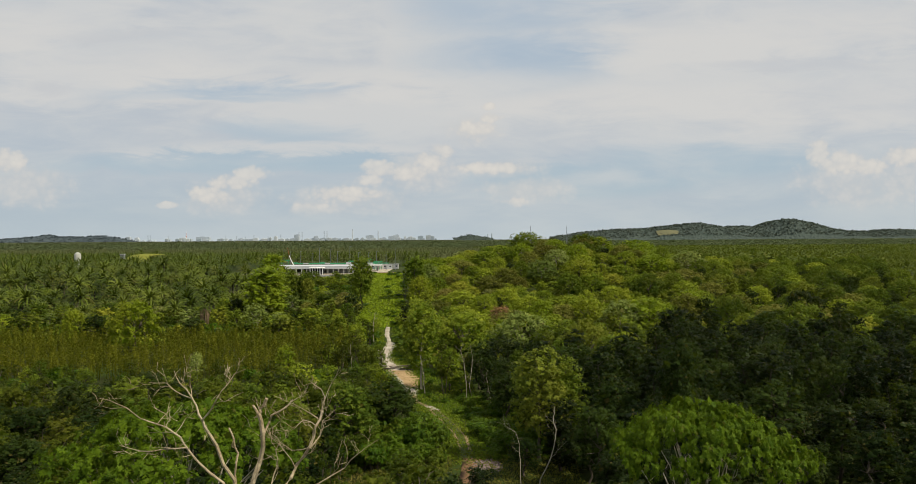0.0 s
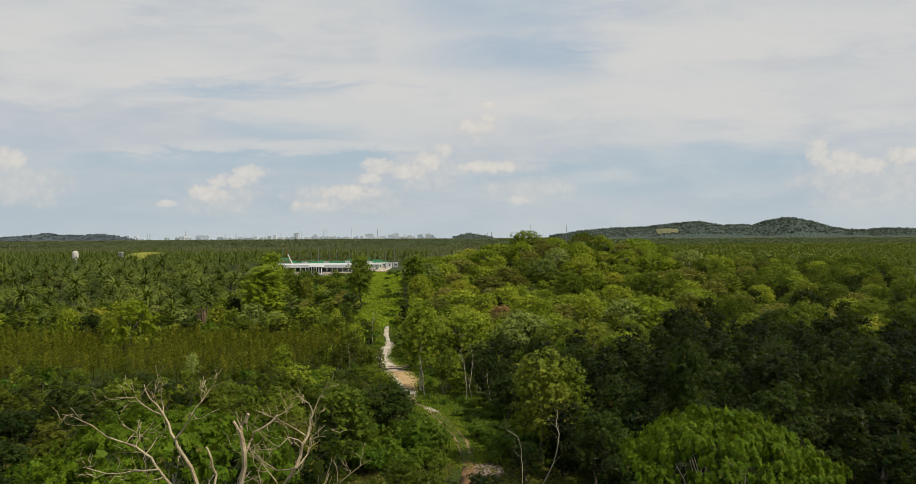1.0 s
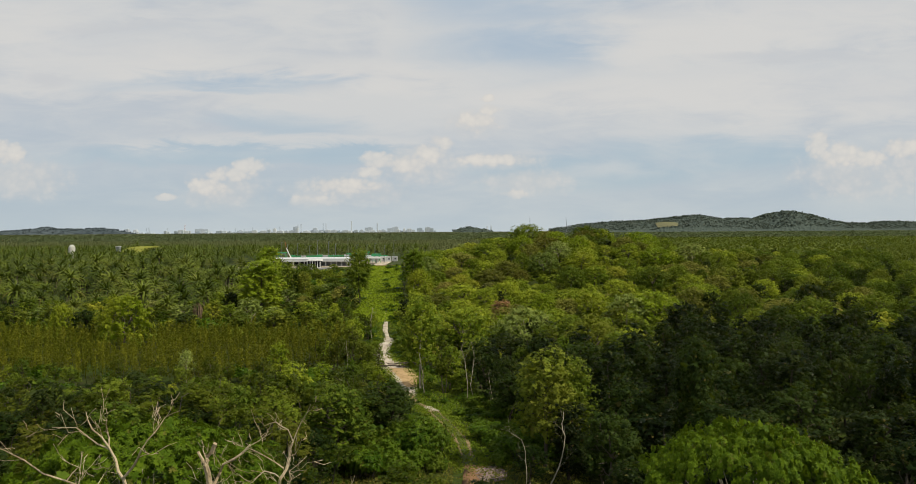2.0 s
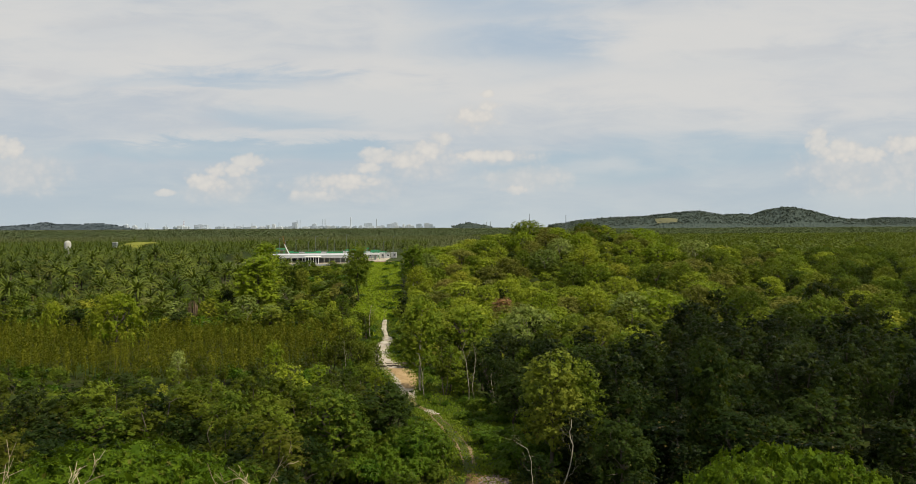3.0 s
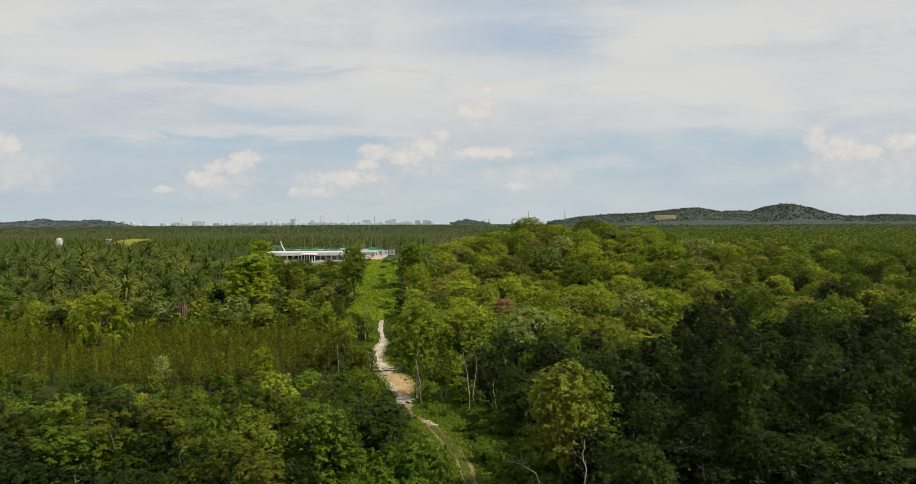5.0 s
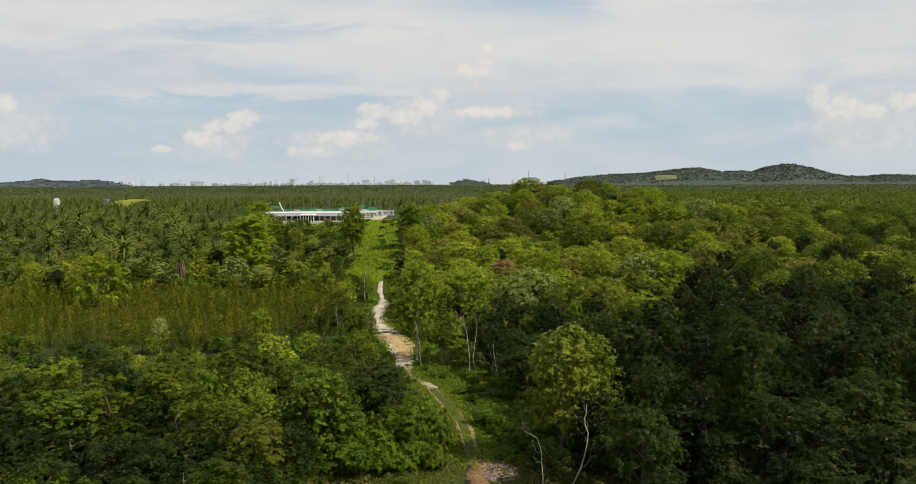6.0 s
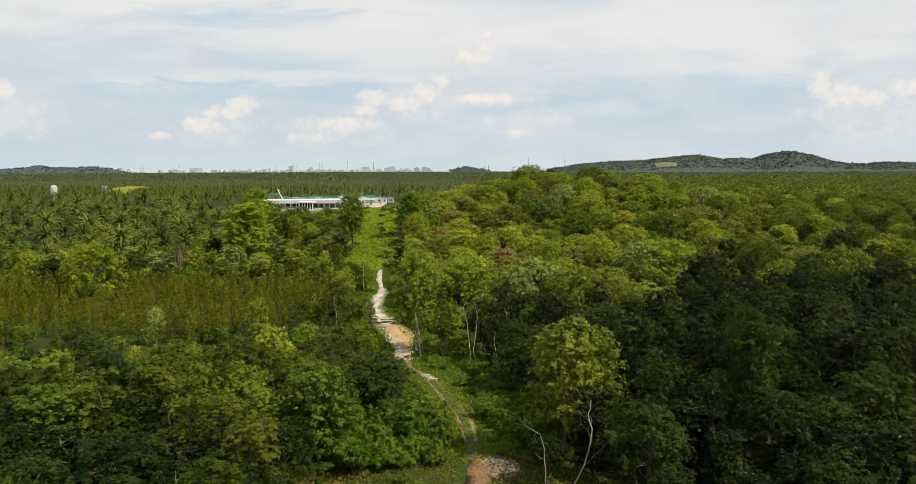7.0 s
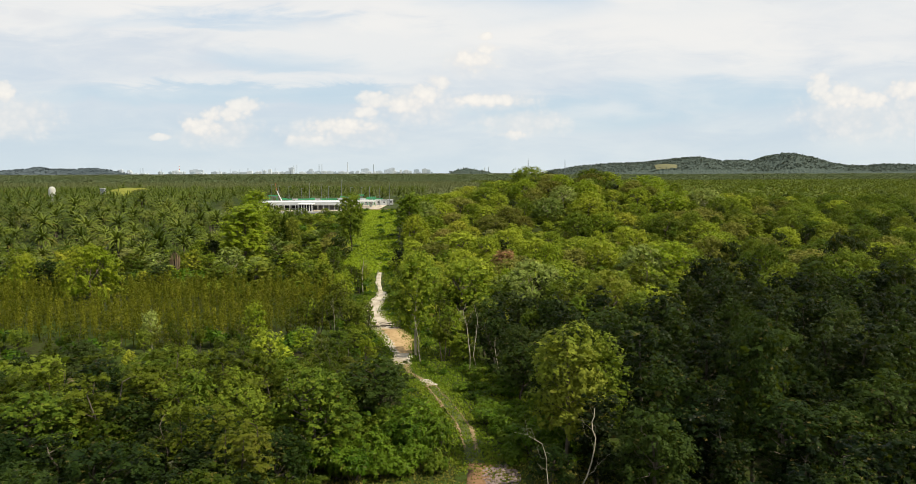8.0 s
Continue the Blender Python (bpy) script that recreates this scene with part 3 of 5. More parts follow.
def bush_shape(rng, count, size, H=2.6, R=2.0, sides=4):
    wood, lobes = [], []
    for i in range(8):
        a = 2.4 * i
        r = R * 0.72 * math.sqrt(i / 8) * rng.uniform(0.7, 1.2)
        c = np.array([math.cos(a) * r, math.sin(a) * r, H * rng.uniform(0.35, 0.72)])
        lobes.append((*c, R * rng.uniform(0.32, 0.5), H * rng.uniform(0.26, 0.40)))
        wood.append(tube(bend(rng, (c[0] * 0.25, c[1] * 0.25, -0.2), c, 2, 0.15), (0.05, 0.035, 0.015), 3))
    return join(wood), lobe_leaves(rng, lobes, count, size, 0.72, 5, 0.3, 0.6, 0.6, 0.35)


def umbrella_shape(rng, count, size, H=17.0, R=7.0, sides=7):
    """A wide, low-domed crown of feathery leaves over pale spreading limbs."""
    fork = np.array([0.0, 0.0, H * 0.62])
    wood = [tube(bend(rng, (0, 0, -0.5), fork, 3, 0.06), np.linspace(0.30, 0.22, 4), sides)]
    lobes, n = [], 74
    for i in range(n):
        q = math.sqrt((i + 0.5) / n)
        a, r = 2.399 * i + rng.uniform(-0.2, 0.2), R * q * 0.92
        z = H * (0.965 - 0.115 * q ** 2.2) + rng.uniform(-0.3, 0.3)
        c = np.array([math.cos(a) * r, math.sin(a) * r, z])
        lobes.append((*c, R * rng.uniform(0.12, 0.19), rng.uniform(0.26, 0.48)))
        if i % 4 == 1:
            arch = fork * 0.5 + c * 0.5 - (0, 0, 0.07 * H * q)
            pts = [fork * (1 - f) ** 2 + 2 * arch * f * (1 - f) + c * f * f + rng.normal(0, 0.10, 3) * (0 < f < 1) for f in np.linspace(0, 1, 7)]
            wood.append(tube([p + (0, 0, 0.22 * (k > 2)) for k, p in enumerate(pts)], np.linspace(0.075, 0.016, 7), 5))
            for f in (3, 4, 5):
                b = rng.uniform(0, 6.3)
                wood.append(tube(bend(rng, pts[f] + (0, 0, 0.2), pts[f] + (math.cos(b) * 0.9, math.sin(b) * 0.9, 0.75), 3, 0.2), (0.022, 0.017, 0.012, 0.006), 3))
    return join(wood), lobe_leaves(rng, lobes, count, size, 0.45, 8, 0.0, 1.0, 1.0, 0.5, 0.45)


def palm_shape(rng, fronds, steps, H=5.6, L=4.5):
    """An oil palm: stout trunk with old leaf bases and a full head of arching fronds with hanging leaflets."""
    wood = [tube(((0, 0, -0.3), (0.05, 0, H * 0.5), (0, 0, H)), (0.42, 0.33, 0.36), 7)]
    for i in range(10):
        a, z = 2.4 * i, H * (0.35 + 0.06 * i)
        wood.append(tube(((math.cos(a) * 0.3, math.sin(a) * 0.3, z), (math.cos(a) * 0.55, math.sin(a) * 0.55, z + 0.3)), (0.10, 0.05), 3))
    v, t = [], []
    for i in range(fronds):
        a, f = 2.399 * i + rng.uniform(-0.2, 0.2), i / fronds
        lift, drop = math.radians(74 - 98 * f + rng.uniform(-9, 9)), math.radians(68 + 26 * f)
        p, r = np.array([0.0, 0.0, H - 0.1]), L * rng.uniform(0.8, 1.08)
        out = np.array([math.cos(a), math.sin(a), 0.0])
        side = np.array([-math.sin(a), math.cos(a), 0.0])
        base = len(v)
        for s in range(steps + 1):
            q = s / steps
            e = lift - drop * q * q * 1.35
            w = L * 0.062 * (0.25 + 1.9 * q * (1 - q) + 0.35 * (1 - q)) if s < steps else 0.05
            sag = np.array([0, 0, -w * 0.55])
            v += [p, p + side * w + sag, p - side * w + sag]
            p = p + (out * math.cos(e) + np.array([0, 0, 1.0]) * math.sin(e)) * r / steps
        for s in range(steps):
            b = base + 3 * s
            t += [(b, b + 1, b + 4), (b, b + 4, b + 3), (b, b + 5, b + 2), (b, b + 3, b + 5)]
    return join(wood), (np.array(v), np.array(t))


def palm_split(rng, fronds, H=5.6, L=4.5):
    """The nearest palms: fronds whose leaflets stand apart."""
    wood, _ = palm_shape(rng, 3, 2, H, L)
    v, t = [], []
    for i in range(fronds):
        a, f = 2.399 * i + rng.uniform(-0.2, 0.2), i / fronds
        lift, drop = math.radians(74 - 98 * f + rng.uniform(-9, 9)), math.radians(68 + 26 * f)
        p, r, n = np.array([0.0, 0.0, H - 0.1]), L * rng.uniform(0.8, 1.08), 13
        out, side = np.array([math.cos(a), math.sin(a), 0.0]), np.array([-math.sin(a), math.cos(a), 0.0])
        for s in range(n + 1):
            q = s / n
            e = lift - drop * q * q * 1.35
            d = out * math.cos(e) + np.array([0, 0, 1.0]) * math.sin(e)
            w = L * 0.17 * (0.35 + 1.6 * q * (1 - q)) * rng.uniform(0.85, 1.15)
            for sg in (1, -1):
                b = len(v)
                v += [p, p + d * r / n * 0.75, p + side * sg * w + d * w * 0.55 + np.array([0, 0, -w * rng.uniform(0.35, 0.75)])]
                t.append((b, b + 1, b + 2))
            p = p + d * r / n
    return wood, (np.array(v), np.array(t))


# ---- the lie of the land ----
def step(a, b, v):
    q = np.clip((np.asarray(v, float) - a) / (b - a), 0, 1)
    return q * q * (3 - 2 * q)


def height(x, y):
    """Flat by the track, a wooded mound beyond, then a wide plain."""
    x, y = np.asarray(x, float), np.asarray(y, float)
    z = 7.0 * step(190, 350, y) - 5.5 * step(450, 900, y) + 9.0 * step(900, 4500, y)
    z = z + 12.5 * np.exp(-(((x - 48) / 58) ** 2) - ((y - 300) / 72) ** 2)
    z = z + 2.5 * step(12, 50, x) * step(150, 60, y)
    z = z + 9.0 * np.exp(-(((x + 215) / 12.5) ** 6) - ((y - 490) / 25) ** 4)
    return z + 0.35 * np.sin(x * 0.11 + 1) * np.sin(y * 0.09)


def grid_mesh(xs, ys, lift=None):
    X, Y = np.meshgrid(xs, ys)
    Z = height(X, Y)
    if lift is not None:
        Z = Z + lift(X, Y)
    v = np.stack([X, Y, Z], -1).reshape(-1, 3)
    nx = len(xs)
    i = (np.arange(len(ys) - 1)[:, None] * nx + np.arange(nx - 1)).reshape(-1, 1)
    return v, np.concatenate([i + (0, 1, nx + 1), i + (0, nx + 1, nx)], 1).reshape(-1, 3)


def swell(limit, near, n):
    s = np.linspace(0, 1, n)
    return near * s + (limit - near) * s**3.2


half = swell(4300, 170, 130)
GX = np.concatenate([-half[:0:-1], half])
GY = np.concatenate([-swell(900, 150, 24)[:0:-1], swell(4930, 330, 190)])
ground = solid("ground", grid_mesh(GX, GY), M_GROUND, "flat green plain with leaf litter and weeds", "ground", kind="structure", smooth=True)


# ---- the track ----
TRACK = [(-1.6, 66, 1.5), (0.2, 74, 1.6), (1.1, 81, 1.7), (0.3, 91, 1.3), (-1.3, 97.5, 1.2), (-3.9, 107, 1.3), (-7.0, 112.5, 1.5), (-8.5, 120, 1.0), (-9.4, 127, 2.0),
         (-11.2, 135, 2.9), (-14.0, 144, 2.5), (-16.6, 153, 2.3), (-16.9, 162, 1.7), (-16.6, 171, 1.0), (-18.6, 186, 1.3), (-20.0, 200, 1.3), (-22.6, 222, 0.9)]
TRACK_XY = np.array([p[:2] for p in TRACK], float)
STRIP = np.array([(-22.8, 196), (-29.0, 250), (-33.5, 300), (-40.0, 372)], float)


def gap_to(line, x, y):
    """Distance from a point to a bent line."""
    a, b, p = line[:-1], line[1:], np.array([x, y])
    d = b - a
    q = np.clip(((p - a) * d).sum(1) / (d * d).sum(1), 0, 1)[:, None]
    return float(np.linalg.norm(a + q * d - p, axis=1).min())


def ribbon(y0, y1, shift, half_width, lift, seed, ragged=0.35, wide=1.0):
    """A strip of bare earth that follows the track, with ragged edges and a slight crown."""
    rng = np.random.default_rng(seed)
    ys = np.arange(y0, y1 + 0.01, 0.8)
    cx = np.interp(ys, TRACK_XY[:, 1], TRACK_XY[:, 0]) + shift
    hw = np.interp(ys, TRACK_XY[:, 1], [p[2] for p in TRACK]) * wide if half_width is None else np.full(len(ys), half_width)
    rows = []
    for k, f in enumerate((-1, -0.55, 0, 0.55, 1)):
        rag = np.convolve(rng.normal(0, 1, len(ys) + 4), np.ones(5) / 5, "valid") * ragged * (1.6 if abs(f) == 1 else 0.4)
        x = cx + f * hw + rag
        rows.append(np.stack([x, ys, height(x, ys) + lift + (0.05 if abs(f) < 1 else -0.03) + rng.normal(0, 0.012, len(ys))], 1))
    v = np.stack(rows, 1).reshape(-1, 3)
    i = (np.arange(len(ys) - 1)[:, None] * 5 + np.arange(4)).reshape(-1, 1)
    return v, np.concatenate([i + (0, 1, 6), i + (0, 6, 5)], 1).reshape(-1, 3)


road = thing("road", "sandy dirt track with grassy middle and washed-out patches", "dirt track", kind="structure")
part("sand_bed", ribbon(116, 175, 0, None, 0.035, 3), M_SAND, road, "pale bleached sand", True)
part("clay_bed", ribbon(122, 138, 0.6, None, 0.075, 4, 0.4, 0.85), M_CLAY, road, "ochre clay patch", True)
part("trail_bed", ribbon(80, 124, 0, 0.95, 0.0, 5, 0.5), M_TRAIL, road, "trodden earth with weeds", True)
part("sand_tongue", ribbon(106, 121, 0, None, 0.03, 15, 0.5, 0.5), M_RUT, road, "worn sandy tongue of the track", True)
part("sand_patch", ribbon(106.5, 109.5, 0.3, 0.6, 0.055, 14, 0.4), M_SAND, road, "pale washed-out sand patch", True)
for shift, seed in ((-0.66, 16), (0.56, 17)):
    part("wheel_rut", ribbon(85, 107, shift, 0.15, 0.035, seed, 0.28), M_RUT, road, "worn sandy wheel rut", True)
part("wheel_rut", ribbon(172, 222, 0, 0.55, 0.045, 7, 0.25), M_SAND, road, "narrow far rut", True)
part("red_patch", ribbon(70, 82, 0.2, 1.25, 0.02, 8, 0.6), M_RED, road, "bare red laterite patch", True)

rng = np.random.default_rng(11)


def rubble_heap(cx, cy, rx, ry, n, material, name, label):
    """Broken lumps of stone and earth spread over a patch."""
    shapes = []
    for _ in range(n):
        a, r = rng.uniform(0, 6.3), math.sqrt(rng.random())
        x, y, s = cx + math.cos(a) * r * rx, cy + math.sin(a) * r * ry, rng.uniform(0.08, 0.26)
        v, t = box(0, 0, -0.4, 1.0, 1.0, 0.8, 0.3)
        v = (v + rng.normal(0, 0.12, v.shape)) * (s * rng.uniform(0.8, 1.8), s, s * 0.7)
        shapes.append((v + (x, y, float(height(x, y)) + s * 0.2), t))
    return solid(name, join(shapes), material, label, "rubble", kind="stuff")


rubble_heap(3.2, 79.4, 1.7, 2.3, 260, M_RUBBLE, "rubble", "pinkish grey broken stone beside the track")

debris_rng = np.random.default_rng(12)
for i in range(26):
    x, y = debris_rng.uniform(-17.5, -8.5), debris_rng.uniform(137.5, 142.5)
    a, s = debris_rng.uniform(-0.5, 0.5) + (3.1 if i % 2 else 0), debris_rng.uniform(1.2, 3.4)
    p = [(x + math.cos(a) * s * (f - 0.5), y + math.sin(a) * s * (f - 0.5), float(height(x, y)) + 0.12 + 0.05 * (i % 4) + 0.12 * math.sin(3 * f)) for f in (0, 0.35, 0.7, 1)]
    solid("fallen_branch", tube(p, (0.09, 0.08, 0.05, 0.02), 5), M_BARK, "grey brown fallen branch lying across the track", "branch", "fallen branches on the track")


# ---- trees ----
KINDS = {
    # name: shape, wood, foliage, label, category, natural height, (leaves, leaf size) near / middle / far / farthest
    "broadleaf_tree": (broad_shape, M_BARK, M_BROAD, "green broadleaf tree with a lumpy rounded crown", "tree", 11.0, ((15500, 0.155), (9600, 0.205), (6600, 0.265), (600, 0.66))),
    "dense_tree": (broad_shape, M_BARK, M_DEEP_SHADED, "dense deep green tree with a lumpy crown, darkened for cloud shade", "tree", 11.0, ((15500, 0.155), (9600, 0.205), (6600, 0.265), (600, 0.66))),
    "creeper_covered_tree": (vine_shape, M_BARK, M_DARK_SHADED, "dark green tree draped in climbers to the ground, darkened for cloud shade", "tree", 12.0, ((15500, 0.155), (9600, 0.205), (6600, 0.265), (600, 0.66))),
    "slender_tree": (fine_shape, M_BARK, M_OLIVE, "slender olive-green tree with narrow open foliage", "tree", 10.0, ((13000, 0.152), (9000, 0.195), (6000, 0.25), (600, 0.62))),
    "bush": (bush_shape, M_BARK, M_LARGE, "bright green bush with large broad leaves", "bush", 2.6, ((1700, 0.24), (1600, 0.24), (700, 0.36), (160, 0.62))),
    "shrub": (bush_shape, M_BARK, M_MID, "low green shrub between the trees", "shrub", 2.6, ((1200, 0.26), (900, 0.28), (560, 0.32), (150, 0.5))),
    "round_tree": (dome_shape, M_BARK, M_BRIGHT, "yellow-green tree with a full round crown", "tree", 12.0, ((19000, 0.22), (19000, 0.23), (19000, 0.24), (2000, 0.62))),
    "leafy_tree": (broad_shape, M_BARK, M_MID, "mid-green leafy tree with a lumpy crown", "tree", 11.0, ((15500, 0.155), (9600, 0.205), (6600, 0.265), (600, 0.66))),
    "dark_round_tree": (dome_shape, M_BARK, M_MID, "dark green tree with a full round crown", "tree", 12.0, ((19000, 0.22), (19000, 0.23), (19000, 0.24), (2000, 0.62))),
    "thicket_tree": (broad_shape, M_BARK, M_BRIGHT, "yellow-green leafy tree with a rounded crown", "tree", 11.0, ((15500, 0.155), (9600, 0.205), (6600, 0.265), (600, 0.66))),
    "silvery_tree": (broad_shape, M_PALE_BARK, M_SILVER, "grey-green tree with silvery leaves", "tree", 11.0, ((15500, 0.155), (9600, 0.205), (6600, 0.265), (600, 0.66))),
    "umbrella_tree": (umbrella_shape, M_PALE_BARK, M_UMBRELLA, "wide umbrella-crowned tree with feathery leaves and pale limbs", "tree", 17.0, ((60000, 0.17), (9000, 0.3), (900, 0.7), (260, 1.2))),
    "spreading_tree": (dome_shape, M_BARK, M_BROAD, "wide spreading green tree with a domed tufted crown", "tree", 12.0, ((19000, 0.22), (19000, 0.23), (19000, 0.24), (2000, 0.62))),
    "brownish_tree": (dome_shape, M_BARK, M_BROWNISH, "olive-brown tree with a layered domed crown", "tree", 12.0, ((19000, 0.22), (19000, 0.23), (19000, 0.24), (2000, 0.62))),
    "grey_domed_tree": (dome_shape, M_PALE_BARK, M_SILVER, "grey-green tree with a silvery domed crown", "tree", 12.0, ((19000, 0.22), (19000, 0.23), (19000, 0.24), (2000, 0.62))),
    "olive_tree": (broad_shape, M_BARK, M_OLIVE, "olive-green tree with a lumpy rounded crown", "tree", 11.0, ((15500, 0.155), (9600, 0.205), (6600, 0.265), (600, 0.66))),
    "russet_tree": (oval_shape, M_BARK, M_RUST, "reddish brown tree with withering leaves", "tree", 14.0, ((22000, 0.17), (20000, 0.20), (18000, 0.24), (1400, 0.5))),
    "tall_tree": (oval_shape, M_PALE_BARK, M_BROAD, "tall green tree with a full oval crown and pale trunk", "tree", 14.0, ((22000, 0.17), (20000, 0.20), (18000, 0.24), (1400, 0.5))),
    "tall_dark_tree": (oval_shape, M_BARK, M_MID, "tall dark green tree with a full oval crown", "tree", 14.0, ((22000, 0.17), (20000, 0.20), (18000, 0.24), (1400, 0.5))),
    "tall_bright_tree": (oval_shape, M_BARK, M_BRIGHT, "tall yellow-green tree with a full oval crown", "tree", 14.0, ((22000, 0.17), (20000, 0.20), (18000, 0.24), (1400, 0.5))),
    "tall_gloomy_tree": (oval_shape, M_BARK, M_DEEP_SHADED, "tall very dark green oval-crowned tree, deepened for cloud shade", "tree", 14.0, ((22000, 0.17), (20000, 0.20), (18000, 0.24), (1400, 0.5))),
    "gloomy_tree": (dome_shape, M_BARK, M_DARK_SHADED, "very dark green round-crowned tree, deepened for cloud shade", "tree", 12.0, ((19000, 0.22), (19000, 0.23), (19000, 0.24), (2000, 0.62))),
}
PLANTED = {k: [] for k in KINDS}
built = {}
EYE_FOOT = np.array([0.0, 20.0])


def plant(kind, x, y, h, wide=1.0, turn=None):
    PLANTED[kind].append((float(x), float(y), float(h), float(wide), turn))


def near_track(x, y, room):
    if 62 < y < 224:
        half_w = float(np.interp(y, TRACK_XY[:, 1], [p[2] for p in TRACK]))
        if gap_to(TRACK_XY, x, y) < half_w + room:
            return True
    return 190 < y < 376 and gap_to(STRIP, x, y) < 6.0 + 2.5 * (y > 260) + 0.4 * room


def scatter(x0, x1, y0, y1, gap, seed, inside=None, edge=0.70):
    """Jittered places, about gap metres apart, in the part of a rectangle that lies ahead of the flight."""
    r = np.random.default_rng(seed)
    spots, row = [], 0
    y = y0
    while y < y1:
        x = x0 + (gap / 2 if row % 2 else 0)
        while x < x1:
            px, py = x + r.uniform(-0.36, 0.36) * gap, y + r.uniform(-0.36, 0.36) * gap
            if abs(px) < edge * py + 5 and (inside is None or inside(px, py)):
                spots.append((px, py))
            x += gap
        y, row = y + gap * 0.87, row + 1
    return spots, r


def choose(r, table):
    q = r.random() * sum(w for _, w in table)
    for k, w in table:
        q -= w
        if q <= 0:
            return k
    return table[-1][0]


TAKEN = []


def free(x, y):
    return all((x - a) ** 2 + (y - b) ** 2 > c * c for a, b, c in TAKEN)


def feature(kind, x, y, h, wide=1.0, turn=None, room=None):
    """A tree that stands out, with room kept round it."""
    plant(kind, x, y, h, wide, turn)
    TAKEN.append((x, y, room if room is not None else 2.2 * wide))


# trees that stand out
feature("umbrella_tree", 11.8, 33.8, 18.0, 0.64, 0.4, 3.5)
feature("umbrella_tree", -13.8, 34.8, 17.8, 0.86, 1.9, 4)
feature("tall_tree", -6.4, 121.0, 15.2, 0.85, 0.6, 3.5)
feature("slender_tree", -2.5, 118.0, 9.0, 0.9, 0.2, 2)
feature("tall_dark_tree", 9.2, 81.5, 12.6, 1.1, 0.1, 4)
feature("tall_dark_tree", 12.6, 84.5, 12.2, 0.9, 1.1, 3)
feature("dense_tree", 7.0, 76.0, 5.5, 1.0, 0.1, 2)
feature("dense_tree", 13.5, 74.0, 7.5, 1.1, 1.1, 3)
feature("tall_gloomy_tree", 24.0, 77.0, 14.2, 0.72, 0.9, 3)
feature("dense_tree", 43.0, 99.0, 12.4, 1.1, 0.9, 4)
feature("gloomy_tree", 86.0, 176.0, 13.6, 0.80, 0.4, 6)
feature("round_tree", -75.0, 163.0, 12.8, 0.95, 0.4, 7)
feature("thicket_tree", -69.0, 156.0, 8.5, 1.2, 1.4, 4)
feature("tall_bright_tree", -58.7, 214.0, 17.2, 1.65, 0.4, 8)
feature("tall_dark_tree", -55.8, 236.0, 16.6, 1.0, 0.4, 4)
feature("tall_dark_tree", -51.4, 237.0, 16.8, 0.9, 2.4, 4)
feature("tall_dark_tree", -49.6, 233.0, 11.0, 0.9, 1.9, 3)
feature("tall_dark_tree", -32.5, 236.0, 18.2, 0.95, 1.4, 4)
feature("russet_tree", -38.6, 238.0, 15.6, 0.85, 0.8, 3)
feature("brownish_tree", -34.0, 214.0, 13.6, 0.68, 1.8, 4)
feature("tall_bright_tree", -68.5, 262.0, 14.0, 0.8, 1.8, 4)
feature("brownish_tree", -47.0, 220.0, 8.0, 0.75, 1.0, 3)
feature("thicket_tree", -43.0, 207.0, 8.0, 1.1, 0.8, 4)
feature("broadleaf_tree", -33.0, 192.0, 9.5, 1.1, 0.8, 4)
feature("thicket_tree", -30.0, 122.5, 7.4, 0.8, 0.8, 2)
feature("tall_tree", -15.5, 252.0, 15.0, 1.2, 0.8, 4)
feature("round_tree", 34.0, 187.0, 9.5, 0.8, 0.8, 5)
feature("round_tree", -96.0, 176.0, 8.5, 0.7, 0.8, 4)
feature("dark_round_tree", 31.0, 322.0, 13.0, 1.4, 0.8, 6)
feature("spreading_tree", 18.0, 316.0, 11.0, 1.3, 0.2, 6)
feature("dark_round_tree", 56.0, 314.0, 11.0, 1.35, 2.2, 6)
feature("spreading_tree", 35.0, 205.0, 10.5, 0.95, 2.2, 6)
feature("dark_round_tree", 61.0, 226.0, 11.5, 1.15, 1.1, 7)
feature("spreading_tree", 64.0, 270.0, 10.5, 1.1, 2.1, 7)
feature("grey_domed_tree", 90.0, 276.0, 12.0, 1.1, 0.3, 7)
feature("spreading_tree", 112.0, 300.0, 11.0, 1.1, 1.3, 7)
feature("spreading_tree", 96.0, 226.0, 10.0, 1.0, 2.3, 6)
feature("spreading_tree", 124.0, 262.0, 9.5, 1.0, 0.7, 6)
# two darker crowns, picked to suit the cloud shade painted on the right woods
feature("dark_round_tree", 24.0, 132.0, 10.5, 0.95, 1.3, 6)
feature("gloomy_tree", 47.0, 150.0, 11.0, 1.0, 1.3, 6)

feature("dark_round_tree", 294.0, 700.0, 13.0, 0.75, 0.7, 6)
TAKEN.append((-212.0, 386.0, 10.0))
TAKEN.append((-219.0, 458.0, 10.0))
TAKEN.append((-53.0, 111.0, 7.5))
TAKEN.append((-60.0, 109.0, 5.0))
# near woods left of the track; darkened kinds in front stand in for cloud shade
spots, r = scatter(-75, 2, 43, 104, 4.3, 21, lambda x, y: not near_track(x, y, 4.4 + 1.5 * (76 < y < 96)) and not (-13 < x < 12 and 62 < y < 84))
